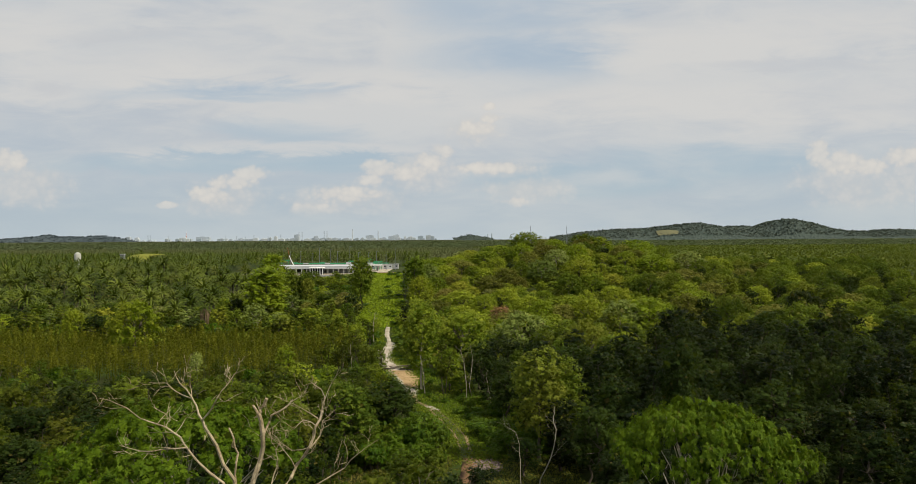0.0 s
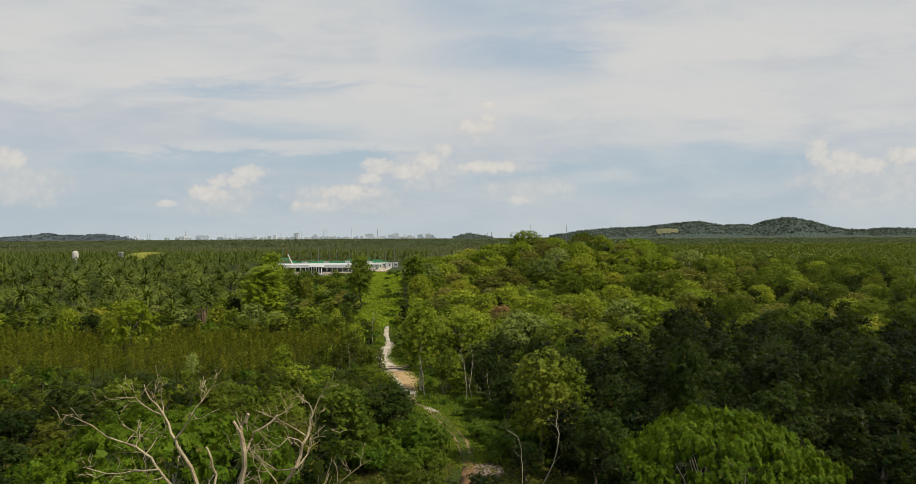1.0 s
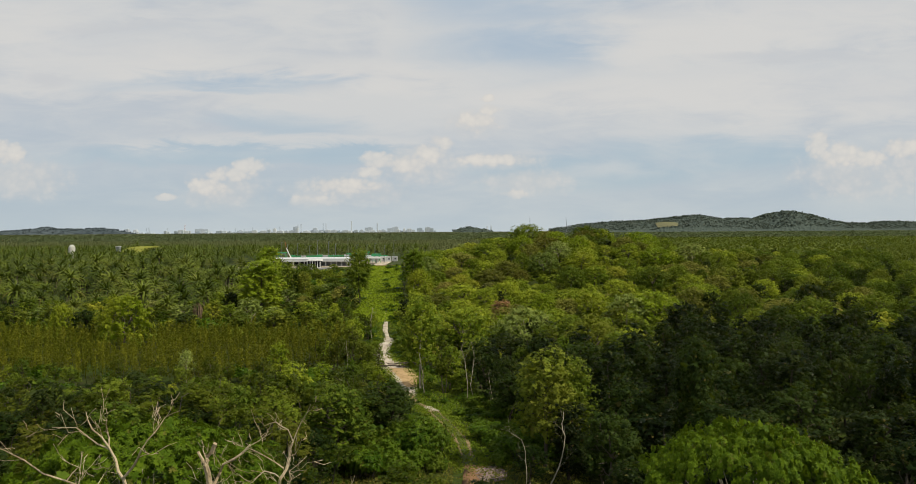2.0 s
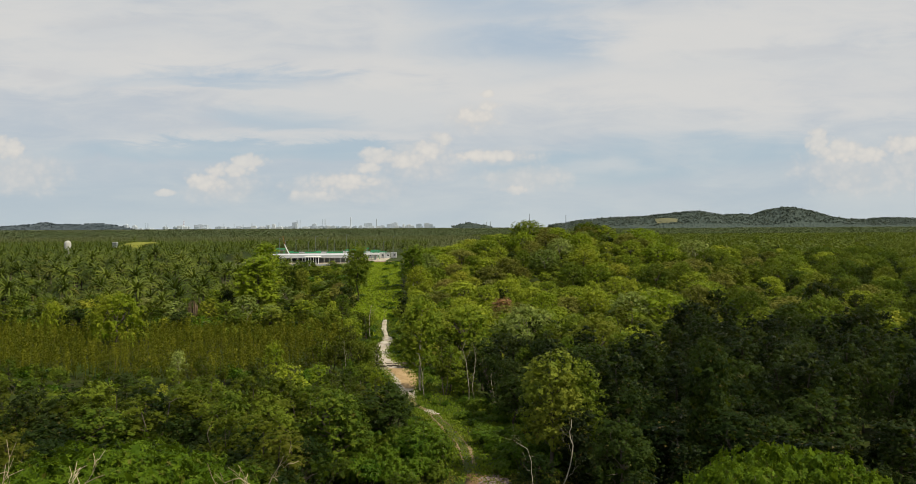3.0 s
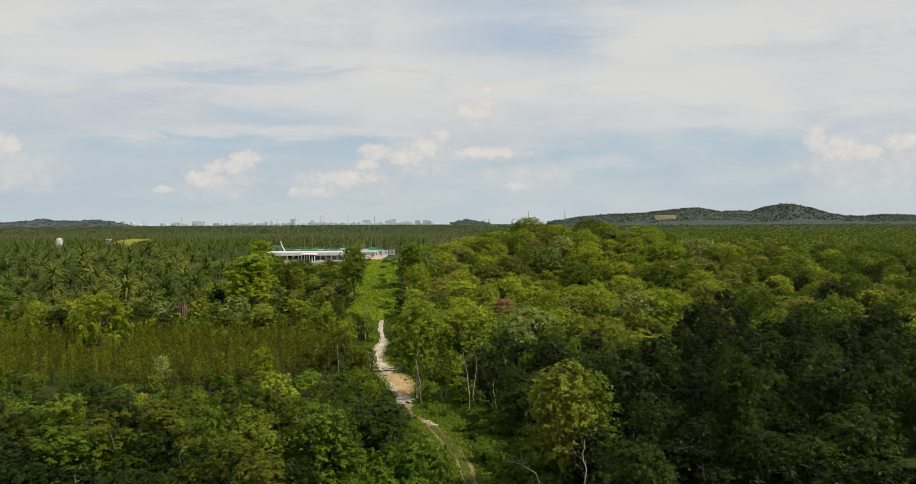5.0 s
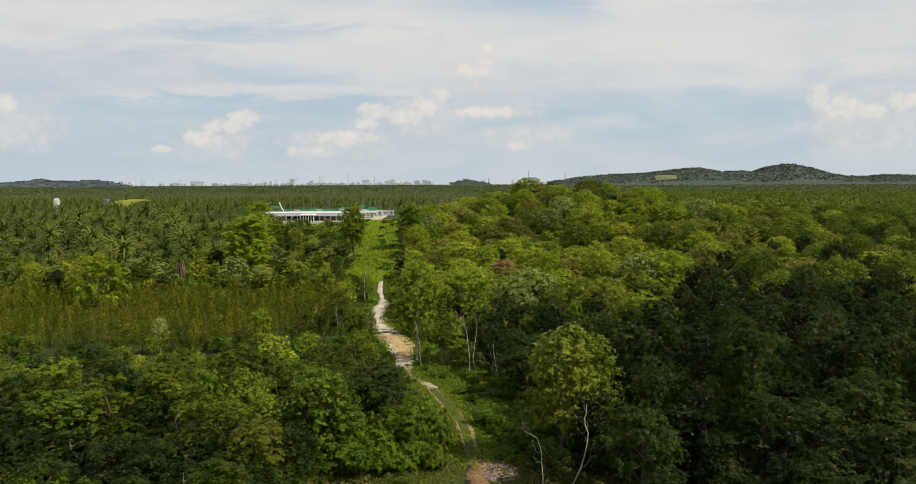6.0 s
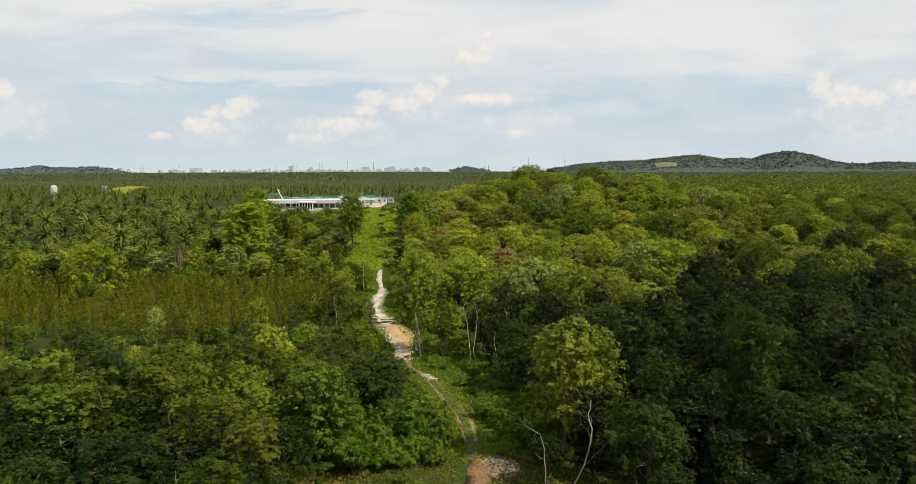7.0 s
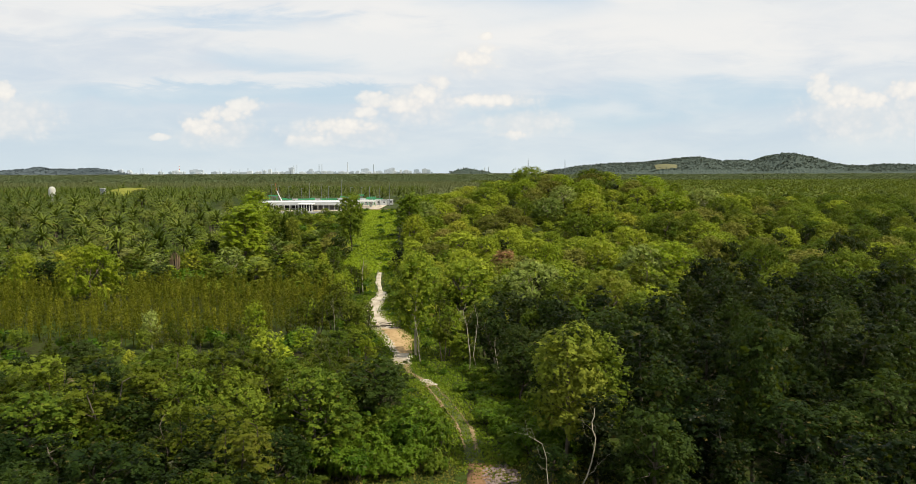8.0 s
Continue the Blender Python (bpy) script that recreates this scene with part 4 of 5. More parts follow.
for x, y in spots:
    if free(x, y):
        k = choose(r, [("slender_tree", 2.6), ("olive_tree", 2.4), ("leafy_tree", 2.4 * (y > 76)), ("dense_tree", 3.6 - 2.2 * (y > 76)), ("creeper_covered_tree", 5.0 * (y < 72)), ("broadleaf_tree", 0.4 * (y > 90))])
        plant(k, x, y, r.uniform(7.8, 10.2) - 2.2 * (y > 92), r.uniform(1.0, 1.3))
# low mixed thicket between woods and saplings
spots, r = scatter(-95, -11, 103, 128, 4.3, 22, lambda x, y: not near_track(x, y, 3.0))
for x, y in spots:
    if free(x, y):
        k = choose(r, [("slender_tree", 3.4), ("bush", 2.6), ("thicket_tree", 0.7), ("leafy_tree", 2.0), ("broadleaf_tree", 0.8), ("silvery_tree", 0.7)])
        plant(k, x, y, r.uniform(2.2, 3.6) if k == "bush" else r.uniform(4.2, 6.6), r.uniform(0.85, 1.1) if k == "bush" else r.uniform(0.55, 0.8))
# trees along the track beyond
spots, r = scatter(-34, -9, 126, 215, 4.6, 23, lambda x, y: not near_track(x, y, 1.9) and x > -26 - (y > 170) * 14 and x < np.interp(y, TRACK_XY[:, 1], TRACK_XY[:, 0]))
for x, y in spots:
    if free(x, y):
        k = choose(r, [("slender_tree", 3.4), ("broadleaf_tree", 2.2), ("leafy_tree", 1.6), ("thicket_tree", 0.7), ("silvery_tree", 0.6), ("bush", 1.5)])
        plant(k, x, y, r.uniform(2.2, 3.4) if k == "bush" else r.uniform(5.5, 9.0), r.uniform(0.7, 1.0))
# woods between the saplings and the palms
spots, r = scatter(-160, -26, 168, 226, 5.6, 24, lambda x, y: not near_track(x, y, 3) and y > 172 - 0.10 * (x + 90) * (x < -90) and y < 205 + 24 * (x > -75))
for x, y in spots:
    if free(x, y):
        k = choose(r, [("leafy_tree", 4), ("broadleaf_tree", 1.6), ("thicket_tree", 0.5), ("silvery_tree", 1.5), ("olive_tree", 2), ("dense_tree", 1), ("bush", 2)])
        plant(k, x, y, r.uniform(2.4, 4) if k == "bush" else r.uniform(5.5, 9.5), r.uniform(1.1, 1.5))
spots, r = scatter(-70, -33, 226, 322, 5.6, 25, lambda x, y: not near_track(x, y, 3))
for x, y in spots:
    if free(x, y):
        k = choose(r, [("leafy_tree", 3), ("broadleaf_tree", 2), ("thicket_tree", 0.8), ("bush", 1.5), ("silvery_tree", 1)])
        plant(k, x, y, r.uniform(2.0, 3.2) if k == "bush" else r.uniform(3.5, 6), r.uniform(1.0, 1.3))
# single trees in the front of the palms
spots, r = scatter(-190, -62, 204, 262, 15.0, 35, lambda x, y: y > 214 - 0.1 * x - 12)
for x, y in spots:
    if free(x, y) and r.random() < 0.55:
        feature(choose(r, [("leafy_tree", 3), ("dark_round_tree", 2), ("silvery_tree", 1)]), x, y, r.uniform(6.0, 9.0), r.uniform(0.8, 1.1), None, 4.5)
# dark near woods right of the track: darkened kinds stand in for cloud shade
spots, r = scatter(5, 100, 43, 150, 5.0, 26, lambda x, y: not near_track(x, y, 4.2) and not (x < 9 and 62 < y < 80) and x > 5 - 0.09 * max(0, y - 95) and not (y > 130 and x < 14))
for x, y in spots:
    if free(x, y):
        cloud_shade = float(np.clip(1.25 - (y - (94 if x < 0.30 * (y - 20) else 118)) / 42, 0, 1))
        k = choose(r, [("creeper_covered_tree", 0.6 + 4.4 * cloud_shade), ("dense_tree", 2.6), ("leafy_tree", 3.0 * (1 - cloud_shade)), ("broadleaf_tree", 2.4 * (1 - cloud_shade)), ("thicket_tree", 0.8 * (1 - cloud_shade)), ("slender_tree", 0.4)])
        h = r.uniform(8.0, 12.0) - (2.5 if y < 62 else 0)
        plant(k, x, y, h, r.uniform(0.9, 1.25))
# sunlit woods on and before the mound: wide crowns first, smaller ones between
on_mound = lambda x, y: not near_track(x, y, 2.5) and (y > 150 or x < 16) and x > np.interp(y, TRACK_XY[:, 1], TRACK_XY[:, 0]) + 3 and x < 95 + 0.5 * (y - 120)
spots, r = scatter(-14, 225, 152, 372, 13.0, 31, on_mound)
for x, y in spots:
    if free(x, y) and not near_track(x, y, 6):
        # right of a slant line darker crowns stand in for cloud shade
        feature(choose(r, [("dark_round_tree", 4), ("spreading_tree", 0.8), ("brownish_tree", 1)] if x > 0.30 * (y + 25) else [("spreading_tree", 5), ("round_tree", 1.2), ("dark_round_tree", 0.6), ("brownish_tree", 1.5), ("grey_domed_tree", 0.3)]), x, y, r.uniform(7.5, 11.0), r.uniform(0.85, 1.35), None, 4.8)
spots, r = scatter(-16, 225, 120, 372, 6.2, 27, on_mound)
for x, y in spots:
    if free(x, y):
        # same line here: darker kinds on its right imitate the cloud shade
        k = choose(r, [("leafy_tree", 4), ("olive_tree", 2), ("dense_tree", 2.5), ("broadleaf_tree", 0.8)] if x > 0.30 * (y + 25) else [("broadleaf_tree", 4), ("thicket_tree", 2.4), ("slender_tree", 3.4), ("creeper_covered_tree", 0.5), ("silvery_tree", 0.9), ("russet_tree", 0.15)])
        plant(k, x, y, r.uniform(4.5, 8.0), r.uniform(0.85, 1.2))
spots, r = scatter(-14, 225, 150, 372, 5.4, 32, on_mound)
for x, y in spots:
    plant("shrub", x, y, r.uniform(2.0, 3.6), r.uniform(1.1, 1.5))
spots, r = scatter(-150, -26, 170, 240, 4.6, 34, lambda x, y: not near_track(x, y, 3) and y < 236)
for x, y in spots:
    plant("shrub", x, y, r.uniform(1.6, 3.2), r.uniform(1.0, 1.4))
# undergrowth along the track's edges
spots, r = scatter(-26, 10, 70, 200, 2.6, 28, lambda x, y: near_track(x, y, 3.4) and not near_track(x, y, 1.0) and not (-12 < x < 8 and y < 80))
for x, y in spots:
    if free(x, y) and r.random() < 0.8:
        plant("bush", x, y, r.uniform(0.7, 1.7), r.uniform(0.6, 0.9))
spots, r = scatter(1, 16, 84, 128, 2.7, 33, lambda x, y: not near_track(x, y, 1.2) and x < np.interp(y, TRACK_XY[:, 1], TRACK_XY[:, 0]) + 11)
for x, y in spots:
    plant("bush", x, y, r.uniform(1.2, 2.6), r.uniform(0.9, 1.3))
spots, r = scatter(-13, 0, 80, 97, 2.0, 29, lambda x, y: not near_track(x, y, 1.6))
for x, y in spots:
    plant("bush", x, y, r.uniform(1.8, 3.4), r.uniform(0.8, 1.1))
# bushes on the grassy strip
spots, r = scatter(-46, -14, 200, 372, 5.0, 30, lambda x, y: gap_to(STRIP, x, y) < 10 and gap_to(STRIP, x, y) > 2.5)
for x, y in spots:
    if free(x, y) and r.random() < 0.55:
        plant("bush", x, y, r.uniform(0.8, 1.8), r.uniform(0.7, 1.2))


def template(kind, level, variant):
    fn, wood_mat, leaf_mat, label, category, natural, levels = KINDS[kind]
    r = np.random.default_rng(sum(map(ord, kind)) * 31 + level * 7 + variant * 101)
    return fn(r, *levels[level], sides=(6, 5, 4, 3)[level])


def stand(kind, level, variant, x, y, h, wide, turn):
    """One tree as a thing of its own: built once, then copied."""
    fn, wood_mat, leaf_mat, label, category, natural, levels = KINDS[kind]
    s = h / natural
    m = Matrix.Translation((x, y, float(height(x, y)))) @ Matrix.Rotation(turn, 4, "Z") @ Matrix.Diagonal((wide * max(s, 0.72), wide * max(s, 0.72), s, 1))
    key = (kind, level, variant)
    if key not in built:
        wood, foliage = template(kind, level, variant)
        ob = thing(kind, label, category, m, group="trees and bushes of the grove")
        part("trunk", wood, wood_mat, ob)
        part("crown", foliage, leaf_mat, ob, "", True)
        built[key] = ob
    else:
        copy_thing(built[key], m)


def merge(shape, rows):
    """Many copies of one shape as one mesh: rows of x, y, z, width, height, turn."""
    v, t = shape
    out_v, out_t = [], []
    for i, (x, y, z, w, h, a) in enumerate(rows):
        c, s = math.cos(a) * w, math.sin(a) * w
        out_v.append(np.stack([v[:, 0] * c - v[:, 1] * s + x, v[:, 0] * s + v[:, 1] * c + y, v[:, 2] * h + z], 1))
        out_t.append(t + i * len(v))
    return np.concatenate(out_v), np.concatenate(out_t)


pick = random.Random(5)
for kind, rows in PLANTED.items():
    natural = KINDS[kind][5]
    rows.sort(key=lambda q: (q[0] - EYE_FOOT[0]) ** 2 + (q[1] - EYE_FOOT[1]) ** 2)
    rest = []
    for n, (x, y, h, wide, turn) in enumerate(rows):
        d = math.hypot(x - EYE_FOOT[0], y - EYE_FOOT[1])
        turn = pick.uniform(0, 6.28) if turn is None else turn
        if n < (130 if kind in ("shrub", "bush") else 285):
            stand(kind, 0 if d < 72 else 1 if d < 135 else 2, pick.randrange(3), x, y, h, wide, turn)
        else:
            s = h / natural
            rest.append((x, y, float(height(x, y)), wide * max(s, 0.72), s, turn))
    if rest:
        _, foliage = template(kind, 3, 7)
        solid("distant_woods", merge(foliage, rest), KINDS[kind][2], "dense sunlit woods on and round the mound", "woods", kind="stuff", smooth=True)

# ---- the field of saplings ----
def sapling_shape(rng, n, size):
    """A slim plume of narrow leaves round a thin stem."""
    z = rng.uniform(0.2, 1.0, n) ** 0.8 * 4.8
    a, w = rng.uniform(0, 6.3, n), 0.75 * (1.05 - z / 5.2) + 0.12
    d = np.stack([np.cos(a), np.sin(a), np.full(n, 0.5)], 1)
    p = np.stack([np.cos(a) * w * rng.uniform(0.4, 1, n), np.sin(a) * w * rng.uniform(0.4, 1, n), z], 1)
    return join([leaves(p, d + rng.normal(0, 0.4, d.shape), size, rng, 0.35, 0.2, -0.9), tube(((0, 0, 0), (0.03, 0, 2.5), (0, 0, 4.9)), (0.05, 0.035, 0.01), 3)])


spots, r = scatter(-125, -19, 123, 176, 1.75, 41, lambda x, y: not near_track(x, y, 2.5) and free(x, y) and x < -25 - 8 * math.sin(y * 0.2) * 0.4 + 0.10 * (y - 150) and y > 127 + 2.5 * math.sin(x * 0.17) and y < 174 + 3 * math.sin(x * 0.1))
shapes = [sapling_shape(np.random.default_rng(60 + k), 64, 0.42) for k in range(3)]
for k in range(3):
    rows = [(x, y, float(height(x, y)), r.uniform(0.8, 1.45), r.uniform(0.55, 1.22), r.uniform(0, 6.28)) for x, y in spots[k::3]]
    solid("sapling_field", merge(shapes[k], rows), M_FIELD, "dense field of young olive-green saplings in rows", "saplings", kind="stuff", smooth=True)


# ---- a bare spot in the thicket ----
bare = solid("bare_ground", grid_mesh(np.linspace(-63, -46, 18), np.linspace(107.5, 113, 8), lambda X, Y: 0.05 + 0.08 * np.sin(X * 1.7) * np.sin(Y * 2.1)), M_EARTH, "bare brown earth in a gap of the thicket", "bare ground", kind="structure", smooth=True)
for i, (x, y, a, s) in enumerate([(-50, 110, 0.2, 4.5), (-57, 109.5, -0.3, 5.0), (-53, 112, 0.5, 3.5)]):
    p = [(x + math.cos(a) * s * (f - 0.5), y + math.sin(a) * s * (f - 0.5), float(height(x, y)) + 0.3 + 0.1 * math.sin(3 * f)) for f in (0, 0.5, 1)]
    solid("fallen_branch", tube(p, (0.16, 0.14, 0.07), 6), M_BARK, "grey fallen log on bare earth", "log", "fallen logs")


# ---- grass ----
def grass_patch(points, size, material, name, label, seed, blades=5, stiff=1.0):
    r = np.random.default_rng(seed)
    p = np.repeat(np.array(points, float), blades, 0)
    p[:, :2] += r.normal(0, 0.35, (len(p), 2))
    z = height(p[:, 0], p[:, 1])
    q = np.stack([p[:, 0], p[:, 1], z + size * 0.25], 1)
    nrm = r.normal(0, 1, q.shape) * (1, 1, 0.25) + (0, -0.2, 0.75 * stiff * stiff)
    return solid(name, leaves(q, nrm, size, r, 0.4, 0.2, -1.6), material, label, "grass", kind="stuff")


r_clear = np.random.default_rng(50)
pts, r = scatter(-16, 13, 62, 84, 0.45, 51, lambda x, y: gap_to(TRACK_XY, x, y) > 1.6 or r_clear.random() < 0.25)
grass_patch(pts, 0.30, M_DRYGRASS, "grass", "short yellowish grass in the clearing by the track", 52)
pts, r = scatter(-24, 14, 82, 200, 0.62, 53, lambda x, y: (near_track(x, y, 3.2) or (80 < y < 132 and 0 < x - np.interp(y, TRACK_XY[:, 1], TRACK_XY[:, 0]) < 11)) and gap_to(TRACK_XY, x, y) > 1.1)
grass_patch(pts, 0.42, M_WEEDS, "grass", "fresh green weeds lining the track", 54, 6)
pts, r = scatter(-8, 4, 80, 118, 0.36, 55, lambda x, y: gap_to(TRACK_XY, x, y) < 0.42 or (0.8 < gap_to(TRACK_XY, x, y) < 1.7) or (gap_to(TRACK_XY, x, y) < 1.7 and r_clear.random() < 0.35))
grass_patch(pts, 0.30, M_WEEDS, "grass", "green weeds between the wheel ruts", 56, 5)
pts, r = scatter(-52, -10, 200, 378, 0.95, 57, lambda x, y: gap_to(STRIP, x, y) < 9.5)
grass_patch(pts, 0.95, M_GRASS, "grass", "bright green creepers and grass on the open strip", 58, 5, 1.6)
pts, r = scatter(-100, -20, 174, 345, 1.7, 59, lambda x, y: gap_to(STRIP, x, y) > 12 and y < 215 + 130 * (x > -70))
grass_patch(pts, 1.1, M_GRASS, "grass", "bright green creepers and weeds between the trees", 60, 4, 1.6)
solid("turf", grid_mesh(np.linspace(-224, -207, 12), np.linspace(446, 500, 16), lambda X, Y: 0.25 + 0.06 * np.sin(X * 1.3 + Y)), M_TURF, "pale yellow-green turf on a cleared knoll", "turf", kind="structure", smooth=True)
pts, r = scatter(-226, -204, 448, 500, 1.6, 61)
grass_patch(pts, 0.9, M_KNOLL, "grass", "pale yellow-green grass on a cleared knoll", 62, 4, 2.2)


# ---- oil palms ----
def palm_ok(x, y):
    if near_track(x, y, 6) or not free(x, y):
        return False
    if x > -33 - 0.12 * (y - 220) and y < 350:
        return False
    if -125 < x < -20 and 318 < y < 470:
        return False
    return not (((x + 214) / 17) ** 2 + ((y - 462) / 56) ** 2 < 1) and (y > 205 + 24 * (x > -75)) and not (x > -72 and y < 335)


spots, r = scatter(-520, -20, 200, 620, 7.0, 71, palm_ok)
spots.sort(key=lambda q: q[0] ** 2 + (q[1] - 20) ** 2)
palms = []
for n, (x, y) in enumerate(spots[:300]):
    m = Matrix.Translation((x, y, float(height(x, y)))) @ Matrix.Rotation(r.uniform(0, 6.28), 4, "Z") @ Matrix.Rotation(r.normal(0, 0.05), 4, "X") @ Matrix.Scale(r.uniform(0.72, 1.22), 4)
    if n < 4:
        wood, fronds = palm_shape(np.random.default_rng(80 + n), 46, 6)
        ob = thing("oil_palm", "oil palm with a full head of arching dark green fronds", "palm", m, group="oil palms of the plantation")
        part("trunk", wood, M_BARK, ob, "rough trunk with old leaf bases")
        part("fronds", fronds, M_PALM, ob)
        palms.append(ob)
    else:
        copy_thing(palms[n % 4], m)
rows = [(x, y, float(height(x, y)), r.uniform(0.8, 1.25), r.uniform(0.7, 1.25), r.uniform(0, 6.28)) for x, y in spots[300:]]
solid("palm_plantation", merge(palm_shape(np.random.default_rng(90), 20, 3)[1], rows), M_PALM, "rows of oil palms stretching over the plain", "palms", kind="stuff")
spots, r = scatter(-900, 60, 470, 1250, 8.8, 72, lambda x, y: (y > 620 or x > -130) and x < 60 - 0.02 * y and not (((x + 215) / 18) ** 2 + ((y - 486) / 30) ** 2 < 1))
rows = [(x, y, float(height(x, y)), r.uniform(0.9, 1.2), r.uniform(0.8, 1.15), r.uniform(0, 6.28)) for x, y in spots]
solid("palm_plantation", merge(palm_shape(np.random.default_rng(91), 9, 2, 5.0, 4.6)[1], rows), M_PALM_HAZED, "far oil palms in even ranks", "palms", kind="stuff")
# one palm with hanging dead fronds before the plantation
x, y = -69.5, 193.0
ob = thing("oil_palm", "old oil palm with hanging dead brown fronds", "palm", pose(x, y, float(height(x, y))))
wood, fronds = palm_split(np.random.default_rng(95), 26, 7.0, 3.4)
part("trunk", wood, M_BARK, ob)
part("fronds", fronds, M_PALM, ob)
dr = np.random.default_rng(96)
for i in range(12):
    a = 0.52 * i
    part("dead_frond", tube([(math.cos(a) * q, math.sin(a) * q, 6.8 - h) for q, h in ((0.3, 0), (0.9, 0.3), (1.15, 1.6), (0.8 + 0.3 * dr.random(), 3.4 + dr.random()))], (0.06, 0.12, 0.2, 0.04), 4), M_EARTH, ob, "withered brown frond")


# ---- far plain and scrub ----
def tuft_shape(seed, n, size, H=4.5, R=2.6, core=0):
    g = np.random.default_rng(seed)
    return lobe_leaves(g, [(0, 0, H * 0.6, R, H * 0.42), (R * 0.6, 0.3, H * 0.45, R * 0.7, H * 0.35)], n, size, 0.6, 3, 0, 0.5, 0.5, 0.1, core)


spots, r = scatter(70, 620, 160, 760, 5.6, 81, lambda x, y: x > 97 + 0.5 * (y - 120) and free(x, y))
rows = [(x, y, float(height(x, y)), r.uniform(0.7, 1.3), r.uniform(0.6, 1.35) * (1.0 + 0.5 * (r.random() < 0.05)), r.uniform(0, 6.28)) for x, y in spots]
solid("scrub", merge(tuft_shape(82, 30, 1.15), rows), M_SCRUB, "low dense olive scrub over the plain", "scrub", kind="stuff", smooth=True)
spots, r = scatter(0, 1050, 372, 1500, 10.5, 83, lambda x, y: (y > 760 or x < 97 + 0.5 * (y - 120)) and x > 60 - 0.02 * y)
rows = [(x, y, float(height(x, y)), r.uniform(1.4, 2.4), r.uniform(0.7, 1.4), r.uniform(0, 6.28)) for x, y in spots]
solid("scrub", merge(tuft_shape(84, 24, 2.4), rows), M_SCRUB, "far low scrub over the plain", "scrub", kind="stuff", smooth=True)
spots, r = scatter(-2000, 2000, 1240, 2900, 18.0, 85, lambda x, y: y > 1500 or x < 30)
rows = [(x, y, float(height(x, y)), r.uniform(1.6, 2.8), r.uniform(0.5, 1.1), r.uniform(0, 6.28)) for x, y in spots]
solid("far_woods", merge(tuft_shape(86, 12, 2.2), rows), M_FARWOODS_HAZED, "far flat woods towards the horizon", "woods", kind="stuff", smooth=True)
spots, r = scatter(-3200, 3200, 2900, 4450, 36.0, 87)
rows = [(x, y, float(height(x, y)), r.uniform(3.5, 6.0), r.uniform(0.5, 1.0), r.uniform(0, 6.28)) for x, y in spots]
solid("far_woods", merge(tuft_shape(88, 9, 2.2), rows), M_FARWOODS_HAZED, "far flat woods at the rim of the plain", "woods", kind="stuff", smooth=True)


# ---- hills ----
def hill(name, label, xs, tops, y, depth, material, bumps, seed, tree=11.0, clearing=None):
    """A wooded ridge: its crest follows the tops, its flanks fall to the plain."""
    g = np.random.default_rng(seed)
    X = np.arange(xs[0], xs[-1], 8.0)
    F = np.linspace(-1, 1, 61)
    crest = np.interp(X, xs, tops)
    crest = np.convolve(np.pad(crest, 2, "edge"), np.ones(5) / 5, "valid")
    crest = np.convolve(np.pad(crest, 2, "edge"), np.ones(5) / 5, "valid")
    V = []
    for f in F:
        prof = math.cos(f * math.pi / 2) ** 1.3 if abs(f) < 1 else 0.0
        jig = np.array([noise.noise(Vector((q / 130, f * 2.3 + seed, 0))) for q in X])
        V.append(np.stack([X, y + f * depth + 0 * X, np.maximum(2.0, crest * prof * (1 + 0.22 * jig * (abs(f) > 0.12))) - 1.0 + g.uniform(-2.4, 2.4, len(X)) * (prof > 0.05)], 1))
    v = np.concatenate(V)
    n = len(X)
    i = (np.arange(len(F) - 1)[:, None] * n + np.arange(n - 1)).reshape(-1, 1)
    ob = thing(name, label, "hill", kind="structure")
    part("slope", (v, np.concatenate([i + (0, 1, n + 1), i + (0, n + 1, n)], 1).reshape(-1, 3)), material, ob)
    if bumps:
        spots = v[g.integers(n * 10, n * 33, bumps)] + g.uniform(-9, 9, (bumps, 3)) * (1, 1, 0)
        rows = [(a, b, c - (4.2 if abs(b - y) > 40 else 2.5), g.uniform(1.2, 2.2), g.uniform(1.1, 1.6 if abs(b - y) > 40 else 2.4) * tree / 11, g.uniform(0, 6.28)) for a, b, c in spots if clearing is None or abs(a - clearing) > 45 or c < 25 or c > 60]
        part("tree_cover", merge(tuft_shape(seed + 5, 18, 2.3), rows), material, ob, "closed canopy of woods")
    return ob


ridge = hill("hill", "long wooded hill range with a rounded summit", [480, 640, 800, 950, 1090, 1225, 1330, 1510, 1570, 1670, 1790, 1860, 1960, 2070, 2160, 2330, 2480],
             [24, 48, 61, 64, 80, 92, 72, 70, 88, 110, 92, 66, 50, 42, 52, 48, 30], 3600, 330, M_HILL_HAZED, 4200, 3)
hill("hill", "small wooded hill beyond the mound", [-20, 30, 75, 120, 190], [18, 36, 44, 34, 18], 3950, 170, M_HILL_HAZED, 200, 9)
hill("hill", "low wooded hills far across the plain, coloured bluish for haze", [-2990, -2800, -2650, -2560, -2490, -2360, -2240, -2110, -2000], [18, 34, 42, 62, 46, 44, 50, 36, 12], 4400, 180, M_HILL_FAR_HAZED, 700, 14)

cx = np.linspace(965, 1075, 12)
ys = np.linspace(3395, 3440, 6)
X, Y = np.meshgrid(cx, ys)
Z = 31 + (Y - 3395) * 0.52 + 5 * np.sin((X - 965) / 110 * math.pi)
i = (np.arange(5)[:, None] * 12 + np.arange(11)).reshape(-1, 1)
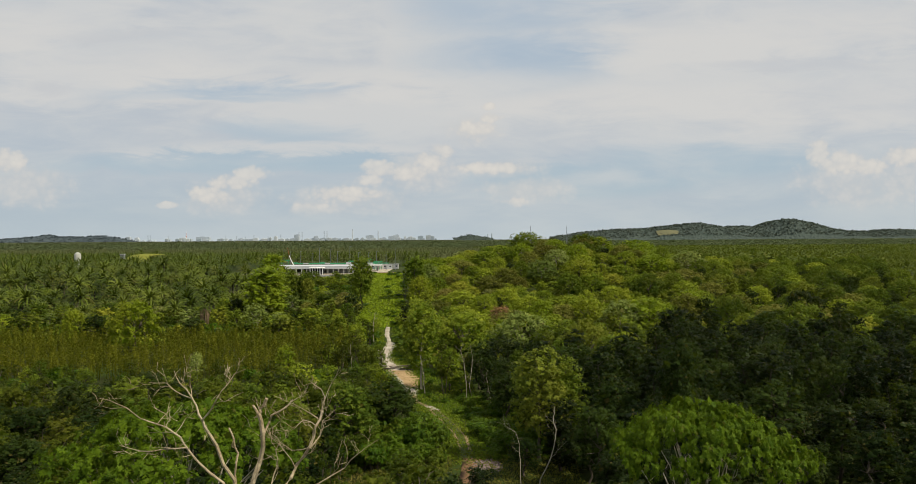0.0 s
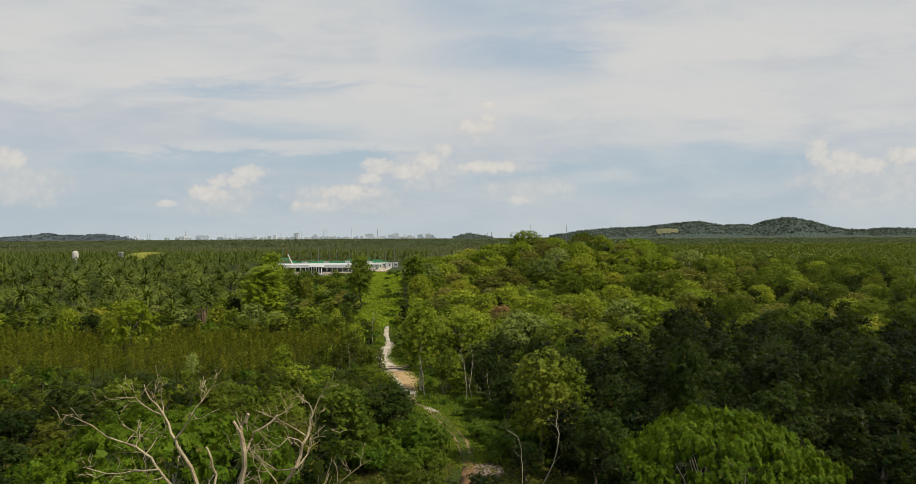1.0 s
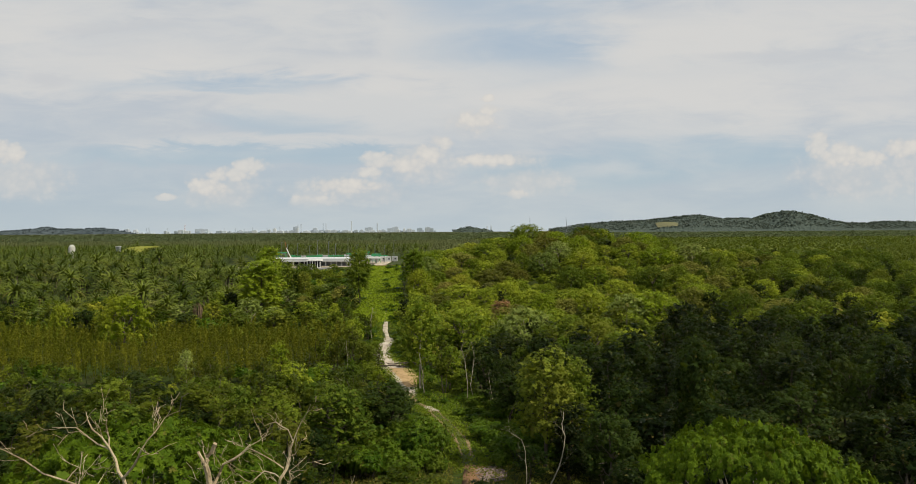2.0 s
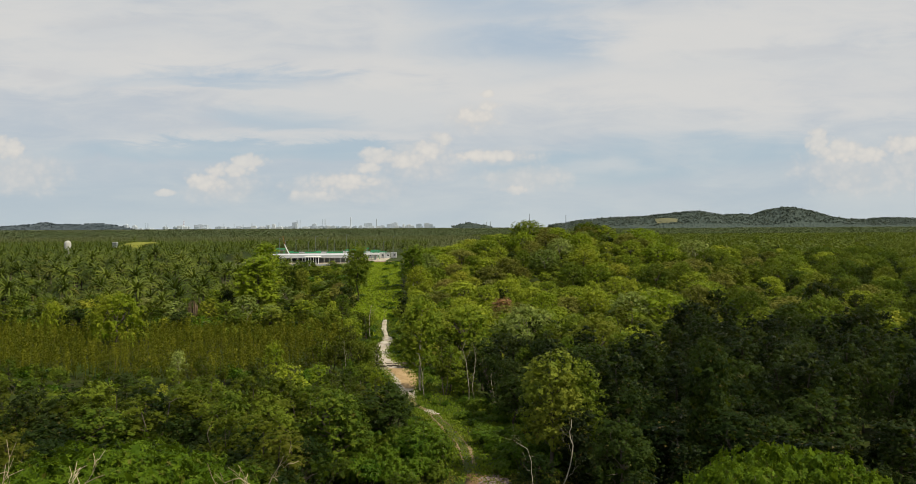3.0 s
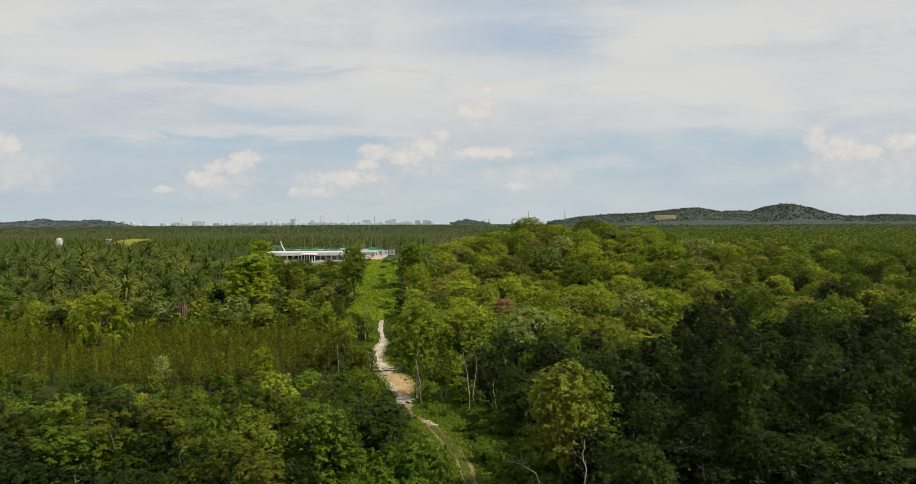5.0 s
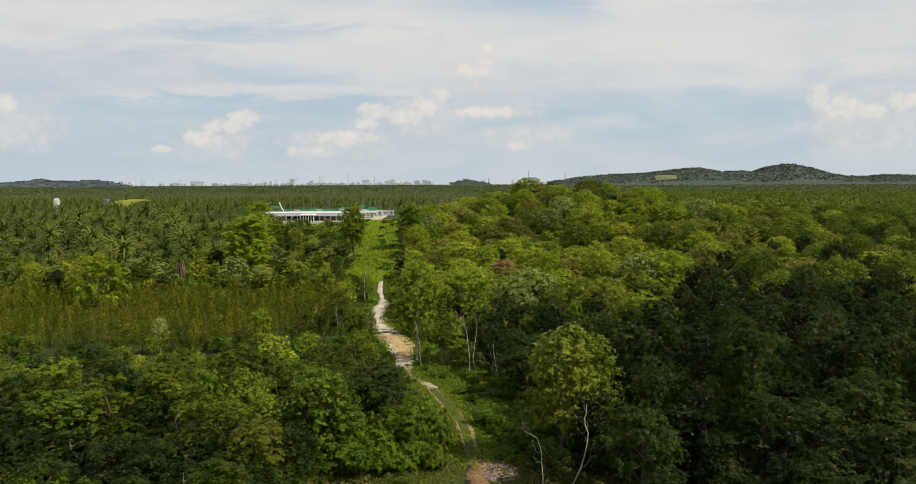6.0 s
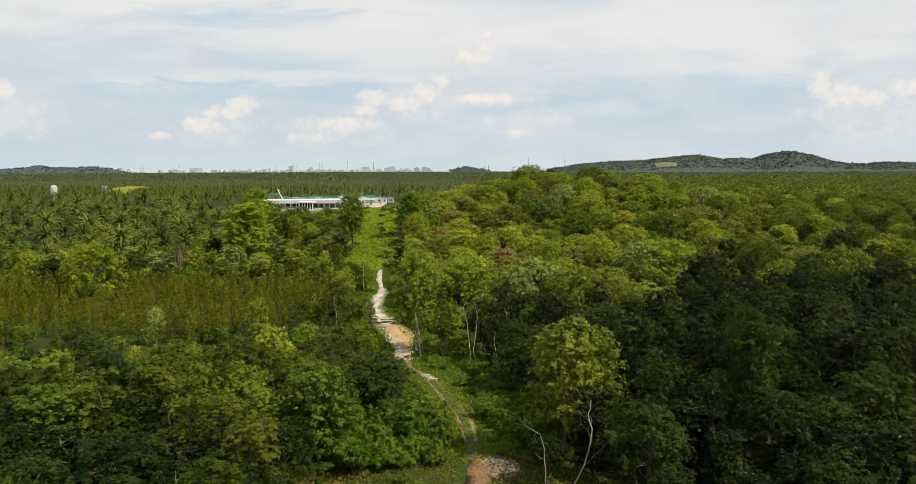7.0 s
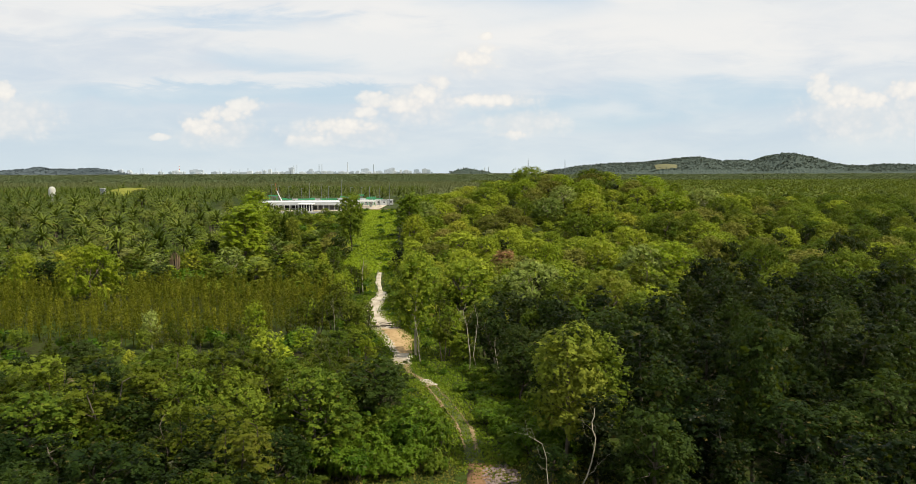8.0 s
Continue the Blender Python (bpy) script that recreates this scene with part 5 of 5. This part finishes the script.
solid("clearing", (np.stack([X, Y, Z], -1).reshape(-1, 3), np.concatenate([i + (0, 1, 13), i + (0, 13, 12)], 1).reshape(-1, 3)), M_BARE, "bare yellowish clearing on the hillside", "clearing", kind="structure")


# ---- masts, tank and hut ----
def mast(x, y, z, h, w=1.6):
    ob = thing("radio_mast", "thin grey lattice radio mast above the trees", "mast", pose(x, y, z), group="radio masts")
    for sx, sy in ((-1, -1), (1, -1), (0, 1)):
        part("leg", tube(((sx * w, sy * w, 0), (sx * w * 0.25, sy * w * 0.25, h)), (0.25, 0.16), 4), M_STEEL, ob)
    for k in range(8):
        f = 1 - 0.75 * k / 8
        z0, z1 = h * k / 8, h * (k + 1) / 8
        part("brace", join([tube(((-w * f, -w * f, z0), (w * f, -w * f, z1)), (0.12, 0.12), 3), tube(((w * f, -w * f, z0), (0, w * f, z1)), (0.12, 0.12), 3)]), M_STEEL, ob)
    part("antenna", tube(((0, 0, h), (0, 0, h * 1.07)), (0.12, 0.06), 4), M_STEEL, ob)


mast(185, 1800, float(height(185, 1800)), 52)
mast(282, 1830, float(height(282, 1830)), 50)


def ring(r0, z0, sides=20):
    return [(math.cos(2 * math.pi * k / sides) * r0, math.sin(2 * math.pi * k / sides) * r0, z0) for k in range(sides)]


def lathe(profile, sides=20):
    v = [p for r0, z0 in profile for p in ring(r0, z0, sides)]
    t = []
    for i in range(len(profile) - 1):
        for k in range(sides):
            a, b = i * sides + k, i * sides + (k + 1) % sides
            t += [(a, b, b + sides), (a, b + sides, a + sides)]
    return np.array(v), np.array(t)


tz = float(height(-212, 393))
tank = thing("water_tank", "tall white water tank with a rounded top", "tank", pose(-212, 393, tz))
part("shell", lathe([(1.75, -0.3), (1.75, 10.4), (1.72, 10.8), (1.5, 11.5), (1.0, 12.1), (0.4, 12.4), (0.01, 12.45)]), M_TANK, tank, "", True)
part("ladder", join([tube(((0.9, -1.75, 0), (0.9, -1.75, 8.6)), (0.05, 0.05), 4), tube(((1.3, -1.55, 0), (1.3, -1.55, 8.6)), (0.05, 0.05), 4)]), M_STEEL, tank)
part("band", lathe([(1.78, 6.0), (1.82, 6.05), (1.82, 6.3), (1.78, 6.35)]), M_CONCRETE, tank)
hut = thing("hut", "small dark concrete hut on the cleared knoll", "hut", pose(-223.5, 470, float(height(-223.5, 470)) - 0.3))
part("wall", box(0, 0, 0, 2.4, 2.4, 4.6), M_STEEL, hut)
part("roof", box(0, 0, 4.6, 2.9, 2.9, 0.35, 0.1), M_CONCRETE, hut)
part("door", box(0.4, -1.23, 0, 0.9, 0.08, 2.0), M_GLASS_DARK, hut)


# ---- the works beyond the strip ----
BZ = float(height(-70, 385))
works_floor = solid("yard", box(-77, 400, BZ - 1.2, 74, 64, 1.6, 0.2), M_SAND, "pale sandy construction yard", "yard", kind="structure")
front = thing("station_building", "long low white building with flat grey roof and columns", "building", pose(-86, 380, BZ + 0.2))
part("wall", box(8, 9.5, 0, 42, 17, 3.4), M_CONCRETE, front, "pale concrete rear wall")
part("roof", box(8, 6.0, 3.6, 46, 24, 0.5, 0.15), M_SHEET, front, "flat grey-white sheet roof")
part("fascia", box(8, -6.2, 2.7, 46.2, 0.4, 1.6), M_SHEET, front)
for i in range(16):
    part("column", box(-14 + 2.8 * i, -5.4, 0, 0.4, 0.4, 3.6), M_WHITE, front)
for i in range(7):
    x = -11.4 + 3.8 * i
    w = part("window", box(x, 0.92, 0.9, 2.6, 0.14, 1.9), M_GLASS_DARK, front, "dark glazed window")
    part("frame", box(x, 0.86, 0.7, 3.0, 0.1, 0.18), M_WHITE, w)
lobby = thing("entrance_block", "square entrance block with dark glazing between white piers", "building", pose(-74, 370, BZ - 0.2))
part("roof", box(0, 0, 3.7, 7.4, 6.0, 0.6, 0.15), M_WHITE, lobby)
part("glazing", box(0, 0.6, 0.4, 6.4, 4.6, 3.3), M_GLASS_DARK, lobby, "dark glass front")
part("plinth", box(0, 0, 0, 7.4, 6.2, 0.4, 0.1), M_CONCRETE, lobby)
for i in range(6):
    part("pier", box(-3.2 + 1.28 * i, -2.3, 0.4, 0.3, 0.5, 3.3), M_WHITE, lobby)
deck = thing("viaduct", "raised concrete deck on piers with pale parapet", "viaduct", pose(-68, 404, BZ + 0.4))
part("deck_slab", box(2, 0, 2.8, 44, 9, 0.35, 0.1), M_CONCRETE, deck)
for s in (-1, 1):
    part("parapet", box(2, s * 4.3, 3.15, 44, 0.25, 0.4), M_WHITE, deck)
for i in range(6):
    part("pier", box(-18 + 8 * i, 0, 0, 0.9, 2.2, 2.8), M_CONCRETE, deck)
hoard = thing("hoarding", "green painted site hoarding along the viaduct", "fence", pose(-68, 408.6, BZ + 0.4))
for i in range(18):
    part("panel", box(-26.4 + 3.1 * i, 0.3, 3.9, 3.0, 0.12, 0.6 + 0.4 * (i % 5 == 0)), M_GREEN if i % 4 != 2 else M_SHEET, hoard)
    if i % 2 == 0:
        part("post", box(-27.9 + 3.1 * i, 0.5, 0, 0.2, 0.2, 5.2), M_STEEL, hoard)


def gantry(x, y, span, h):
    ob = thing("gantry", "green steel lifting gantry with overhead beam", "gantry", pose(x, y, BZ + 0.4), group="lifting gantries")
    for s in (-1, 1):
        part("leg", join([tube(((s * span / 2 - 0.8, 0, 0), (s * span / 2, 0, h)), (0.13, 0.10), 4), tube(((s * span / 2 + 0.8, 0, 0), (s * span / 2, 0, h)), (0.13, 0.10), 4)]), M_GREEN, ob)
    part("beam", box(0, 0, h, span + 2, 0.6, 0.6, 0.1), M_GREEN, ob)
    part("trolley", box(span * 0.18, 0, h - 0.8, 1.6, 1.4, 0.8), M_STEEL, ob)


for x, y, sp, h in ((-104, 424, 4, 5.4), (-62, 418, 4, 4.8), (-54, 421, 2.5, 5.6), (-47, 414, 3, 4.6)):
    gantry(x, y, sp, h)
pole_rng = np.random.default_rng(77)
for i in range(13):
    x = -104 + 5.6 * i
    ob = thing("light_pole", "slim grey light pole at the yard", "pole", pose(x, 410 + pole_rng.uniform(0, 14), BZ + 0.4), group="light poles at the yard")
    h = pole_rng.uniform(9.5, 14)
    part("shaft", tube(((0, 0, 0), (0, 0, h)), (0.17, 0.10), 5), M_STEEL, ob)
    part("lamp_head", box(0.5, 0, h - 0.1, 1.2, 0.35, 0.16), M_STEEL, ob)
crane = thing("mobile_crane", "white mobile crane with raised boom", "crane", pose(-92, 398, BZ + 0.4))
part("chassis", box(0, 0, 0.9, 9, 2.6, 1.2, 0.2), M_WHITE, crane)
part("cab", box(3.2, 0, 2.1, 2.2, 2.2, 1.8, 0.3), M_WHITE, crane)
part("boom", tube(((0, 0, 2.2), (-2.2, 0, 6.4), (-3.4, 0, 9.2)), (0.35, 0.28, 0.18), 6), M_WHITE, crane, "white telescopic boom")
part("jib", tube(((-3.4, 0, 9.2), (-4.2, 0, 13.5)), (0.09, 0.06), 4), M_ORANGE, crane, "thin red and white jib")
for s in (-3.2, -1.0, 2.6):
    part("wheel", lathe([(0.5, -1.2), (0.55, -0.4), (0.55, 0.4), (0.5, 1.2)], 10), M_GLASS_DARK, crane).matrix_basis = pose(s, 0, 0.55, 90)
for i in range(6):
    x = -56 + 3.6 * i
    ob = thing("site_cabin", "small grey and white site cabin in the yard", "cabin", pose(x, 428 + 3 * (i % 2), BZ + 0.4), group="site cabins")
    part("body", box(0, 0, 0, 3.2, 2.6, 2.8, 0.1), (M_WHITE, M_SHEET, M_CONCRETE)[i % 3], ob)
    part("roof", box(0, 0, 2.8, 3.4, 2.8, 0.2), M_SHEET, ob)
    part("window", box(0.5, -1.32, 1.2, 1.0, 0.06, 0.8), M_GLASS_DARK, ob)
solid("access_road", box(-70, 360, BZ - 1.15, 82, 17, 1.3, 0.1), M_ASPHALT, "grey access road before the building", "road", kind="structure")
solid("earth_bank", box(-43, 372, BZ - 1.2, 19, 7, 2.2, 0.9), M_EARTH, "bare brown earth bank by the yard", "bank", kind="structure")


# ---- the far city ----
CZ = 9.0


def tower_block(x, w, h, material, bands=0):
    ob = thing("tower_block" if h > 30 else "low_building", "pale far city building in the haze" if material is M_CITY else "grey far city building in the haze", "building", pose(x, 4480 + 31 * math.sin(x * 1.7), CZ), group="far city buildings")
    part("wall", box(0, 0, 0, w, 24, h), material, ob)
    part("roof", box(w * 0.1, 0, h, w * 0.45, 12, 3.5, 0.5), material, ob)
    for k in range(bands):
        part("window", box(-w / 2 + w * (k + 0.5) / bands, -12.2, h * 0.12, w / bands * 0.4, 0.6, h * 0.76), M_WINDOWS, ob)


city = np.random.default_rng(19)
for i in range(125):
    px = -2080 + i * 15.6 + city.uniform(-9, 9)
    dense = 0.45 + 0.55 * (px > -1500)
    if city.random() < dense:
        h = city.uniform(8, 22) + (city.random() < 0.15) * city.uniform(6, 20)
        tower_block(px, city.uniform(10, 40), h, M_CITY if city.random() < 0.6 else M_CITY_GREY, int(city.random() < 0.3) * 3)
for x, w, h, mat, bands in ((-2090, 26, 34, M_CITY, 3), (-2050, 22, 30, M_CITY, 2), (-1755, 44, 27, M_CITY, 3), (-1640, 60, 33, M_CITY_GREY, 5), (-1595, 34, 30, M_CITY_GREY, 3),
                            (-1022, 34, 44, M_CITY, 3), (-905, 26, 34, M_CITY_GREY, 2), (-560, 50, 36, M_CITY_GREY, 3), (-420, 46, 30, M_CITY, 3), (-300, 30, 26, M_CITY, 2)):
    tower_block(x, w, h, mat, bands)
for x, h, mat in ((-668, 76, M_WHITE), (-505, 66, M_WHITE), (190, 40, M_WHITE), (215, 44, M_WHITE)):
    ob = thing("chimney", "tall pale industrial chimney on the horizon", "chimney", pose(x, 4470, CZ), group="far chimneys")
    part("stack", lathe([(4.2, 0), (3.4, h * 0.5), (2.8, h), (2.2, h + 0.5)], 10), M_CITY, ob)
    part("band", lathe([(3.1, h * 0.9), (3.15, h * 0.95), (2.9, h)], 10), M_CITY_GREY, ob)
for x, h in ((-985, 62), (-1005, 58), (-845, 66), (-828, 66), (-1830, 40), (-1960, 44), (-1945, 46), (-1400, 38), (-1290, 42), (-1120, 46), (-1345, 34), (-1200, 36), (-1470, 40)):
    ob = thing("dock_crane", "grey steel dock crane in the far haze", "crane", pose(x, 4460, CZ), group="far dock cranes")
    part("frame", join([tube(((-3, 0, 0), (-2, 0, h)), (0.9, 0.7), 4), tube(((3, 0, 0), (2, 0, h)), (0.9, 0.7), 4)]), M_CITY_GREY, ob)
    part("brace", join([tube(((-3, 0, h * k / 6), (3, 0, h * (k + 1) / 6)), (0.5, 0.5), 3) for k in range(6)]), M_CITY_GREY, ob)
ob = thing("transmitter_mast", "red and white banded mast over the city", "mast", pose(-1722, 4470, CZ))
part("base_block", box(0, 0, 0, 46, 20, 22, 1.0), M_CITY, ob)
for k in range(5):
    part("section", tube(((0, 0, 22 + 9 * k), (0, 0, 31 + 9 * k)), (2.4 - 0.3 * k, 2.1 - 0.3 * k), 6), M_ORANGE if k % 2 else M_WHITE, ob)


# ---- the dead tree ----
def limb(rng, points, r0, r1, twigs, reach, shapes, depth=0):
    """A crooked limb with forking twigs."""
    pts = [np.array(p, float) for p in points]
    full = []
    for a, b in zip(pts[:-1], pts[1:]):
        full += [a, (a + b) / 2 + rng.normal(0, 0.05 * np.linalg.norm(b - a), 3)]
    full.append(pts[-1])
    rad = np.linspace(r0, r1, len(full))
    shapes.append(tube(full, rad, 6 if depth == 0 else 4 if depth == 1 else 3))
    for k in range(twigs):
        q = 0.30 + 0.68 * (k + rng.random()) / twigs
        i = min(int(q * (len(full) - 1)), len(full) - 2)
        a = full[i]
        d = full[i + 1] - full[i]
        d = d / np.linalg.norm(d) + rng.normal(0, 0.46, 3) + (0, 0, 0.12)
        d /= np.linalg.norm(d)
        L = reach * rng.uniform(0.7, 1.7)
        mid = a + d * L * 0.5 + rng.normal(0, 0.13 * L, 3)
        tip = a + d * L + rng.normal(0, 0.12 * L, 3) + (0, 0, 0.12 * L)
        r = min(rad[i] * 0.40, 0.017)
        limb(rng, (a, mid, tip), r, max(0.005, r * 0.3), 2 if depth == 0 else 1 if depth == 1 else 0, L * 0.6, shapes, depth + 1) if depth < 2 else shapes.append(tube((a, mid, tip), (max(r, 0.007), 0.007, 0.005), 3))


dead_rng = np.random.default_rng(8)
dead = thing("dead_tree", "bleached leafless dead tree with forked crooked limbs", "dead tree", pose(0, 0, 0))
FORK = (-6.1, 21.4, 15.6)
wood = []
wood.append(tube([(-5.9, 21.6, -0.4), (-6.0, 21.5, 5), (-6.2, 21.4, 10), FORK], (0.42, 0.34, 0.28, 0.24), 9))
part("trunk", join(wood), M_DEADWOOD, dead)
DEAD_LIMBS = [
    # the tall left limb with its forks
    ([FORK, (-6.58, 20.6, 18.95), (-7.06, 20.5, 19.99), (-7.34, 20.3, 20.6), (-7.5, 20.3, 20.94), (-7.74, 20.4, 21.43), (-8.04, 20.3, 21.85), (-8.28, 20.5, 22.18)], 0.13, 0.012, 5, 0.55),
    ([(-7.4, 20.3, 20.8), (-7.11, 20.2, 21.12), (-6.86, 20.0, 21.51), (-6.6, 20.0, 21.84), (-6.44, 20.2, 22.13), (-6.09, 20.1, 22.29)], 0.055, 0.01, 7, 0.5),
    ([(-7.74, 20.4, 21.43), (-7.83, 20.5, 21.74), (-7.72, 20.3, 22.12)], 0.035, 0.01, 3, 0.3),
    ([(-7.74, 20.4, 21.4), (-8.39, 20.8, 21.54), (-8.55, 20.6, 21.81), (-9.07, 20.6, 21.82)], 0.04, 0.01, 5, 0.45),
    # the outer left limb, drawn out low
    ([FORK, (-7.05, 21.0, 18.74), (-7.79, 21.0, 19.36), (-8.13, 20.8, 19.96), (-8.39, 20.8, 20.27), (-9.01, 21.0, 20.5), (-9.83, 20.8, 21.05), (-10.37, 21.0, 21.2), (-10.71, 21.0, 21.28)], 0.09, 0.008, 12, 0.65),
    ([(-8.05, 20.8, 19.85), (-8.75, 20.8, 19.81), (-9.34, 20.6, 19.82), (-9.94, 20.6, 19.99)], 0.045, 0.008, 7, 0.6),
    ([(-9.0, 21.0, 20.5), (-8.78, 21.1, 20.78), (-8.94, 20.9, 20.97)], 0.03, 0.008, 4, 0.45),
    ([(-8.42, 20.9, 20.25), (-8.2, 21.1, 20.63), (-7.9, 20.9, 20.92)], 0.03, 0.008, 4, 0.4),
    # the stout broken stem in the middle
    ([FORK, (-6.47, 22.0, 18.35), (-6.27, 22.1, 19.0), (-6.11, 21.9, 19.99), (-6.21, 21.9, 20.53), (-6.24, 22.1, 20.69), (-6.01, 22.0, 21.02)], 0.19, 0.075, 3, 0.5),
    ([(-6.22, 21.95, 20.5), (-6.46, 22.1, 20.79)], 0.08, 0.05, 0, 0.1),
    ([(-6.15, 22.0, 19.75), (-6.0, 22.3, 20.24), (-5.61, 22.1, 20.61), (-5.22, 22.1, 20.95)], 0.08, 0.035, 4, 0.5),
    ([FORK, (-6.89, 21.6, 18.78), (-6.82, 21.7, 19.4), (-6.89, 21.5, 19.92), (-7.03, 21.5, 20.24)], 0.08, 0.04, 2, 0.3),
    # the right limb and its tangle of curved twigs
    ([FORK, (-5.49, 22.1, 18.24), (-5.18, 22.4, 18.81), (-4.72, 22.2, 19.43), (-4.53, 22.2, 20.08), (-4.35, 22.4, 20.57), (-4.24, 22.3, 20.94)], 0.14, 0.035, 8, 0.6),
    ([(-4.25, 22.4, 20.92), (-4.4, 22.5, 21.2), (-4.63, 22.3, 21.44), (-4.91, 22.3, 21.35)], 0.035, 0.01, 5, 0.4),
    ([(-4.24, 22.3, 20.94), (-4.05, 22.4, 21.41), (-3.78, 22.2, 21.88)], 0.03, 0.01, 3, 0.3),
    ([(-4.80, 22.4, 19.3), (-4.47, 22.6, 19.68), (-4.35, 22.4, 20.21), (-3.92, 22.4, 20.58)], 0.06, 0.01, 6, 0.5),
    ([(-5.2, 22.3, 18.75), (-5.5, 22.2, 19.3), (-5.66, 22.0, 19.77), (-5.92, 22.0, 19.99)], 0.04, 0.01, 7, 0.6),
    ([(-4.77, 22.4, 19.37), (-5.4, 22.7, 19.18), (-5.72, 22.5, 19.5), (-6.13, 22.5, 19.67)], 0.04, 0.01, 7, 0.55),
    ([(-4.46, 22.3, 20.31), (-4.97, 22.5, 20.55), (-5.29, 22.3, 20.8), (-5.59, 22.3, 20.61)], 0.035, 0.008, 7, 0.5),
    ([(-4.51, 22.2, 20.1), (-4.88, 22.1, 20.32), (-5.12, 21.9, 20.11), (-5.42, 21.9, 20.31)], 0.035, 0.008, 7, 0.5),
    ([FORK, (-5.82, 21.8, 18.42), (-5.69, 21.9, 18.88), (-5.66, 21.7, 19.5), (-5.51, 21.7, 19.89)], 0.06, 0.012, 5, 0.5),
    ([FORK, (-4.58, 22.2, 18.2), (-3.67, 22.5, 18.67), (-3.17, 22.3, 19.21), (-2.56, 22.3, 19.63)], 0.06, 0.008, 7, 0.7),
]
for pts, r0, r1, twigs, reach in DEAD_LIMBS:
    bits = []
    limb(dead_rng, pts, r0 * 0.5, r1 * 0.7, (twigs + 1) // 2, reach * 0.8, bits)
    part("limb", join(bits), M_DEADWOOD, dead)

# bare pale stems that show between the crowns
def bare_stem(points, r0, label, twigs=3):
    ob = thing("bare_trunk", label, "tree trunk", pose(0, 0, 0), group="bare trunks")
    bits = []
    limb(np.random.default_rng(int(abs(points[0][0]) * 10) + 3), points, r0, r0 * 0.35, twigs, 1.2, bits, 1)
    part("stem", join(bits), M_PALE_BARK, ob)


bare_stem([(8.3, 73.6, -0.3), (9.0, 73.6, 1.7), (9.87, 73.6, 4.0), (10.13, 73.5, 5.95), (9.83, 73.6, 7.2), (10.0, 73.6, 8.3)], 0.075, "leaning pale bare tree trunk at the wood's edge", 5)
bare_stem([(6.4, 72.0, -0.3), (6.25, 72.0, 3.0), (6.14, 72.0, 4.9), (5.77, 72.0, 6.1), (4.75, 72.0, 6.7)], 0.038, "thin pale bare tree trunk at the wood's edge", 5)
bare_stem([(1.15, 111.0, -0.3), (0.8, 111.0, 6.5), (0.72, 111.0, 9.6)], 0.055, "tall straight pale bare stem", 4)
bare_stem([(2.3, 111.5, -0.3), (2.0, 111.5, 5.0), (1.8, 111.5, 9.2)], 0.045, "tall straight pale bare stem", 4)
bare_stem([(5.0, 108.0, -0.3), (4.5, 108.0, 3.0), (4.3, 108.0, 5.4)], 0.060, "short pale bare stem", 2)
bare_stem([(-5.6, 117.4, -0.3), (-5.8, 117.3, 3.0), (-6.4, 117.2, 6.5)], 0.090, "forked white tree trunk by the track", 3)
bare_stem([(-20.6, 172.0, -0.3), (-20.8, 172.0, 5.0), (-20.3, 172.0, 8.0)], 0.096, "white forked tree trunk by the track", 3)
bare_stem([(-20.4, 133.0, -0.3), (-20.2, 133.0, 3.0), (-20.4, 133.0, 6.0)], 0.060, "white bare trunk between the trees", 3)
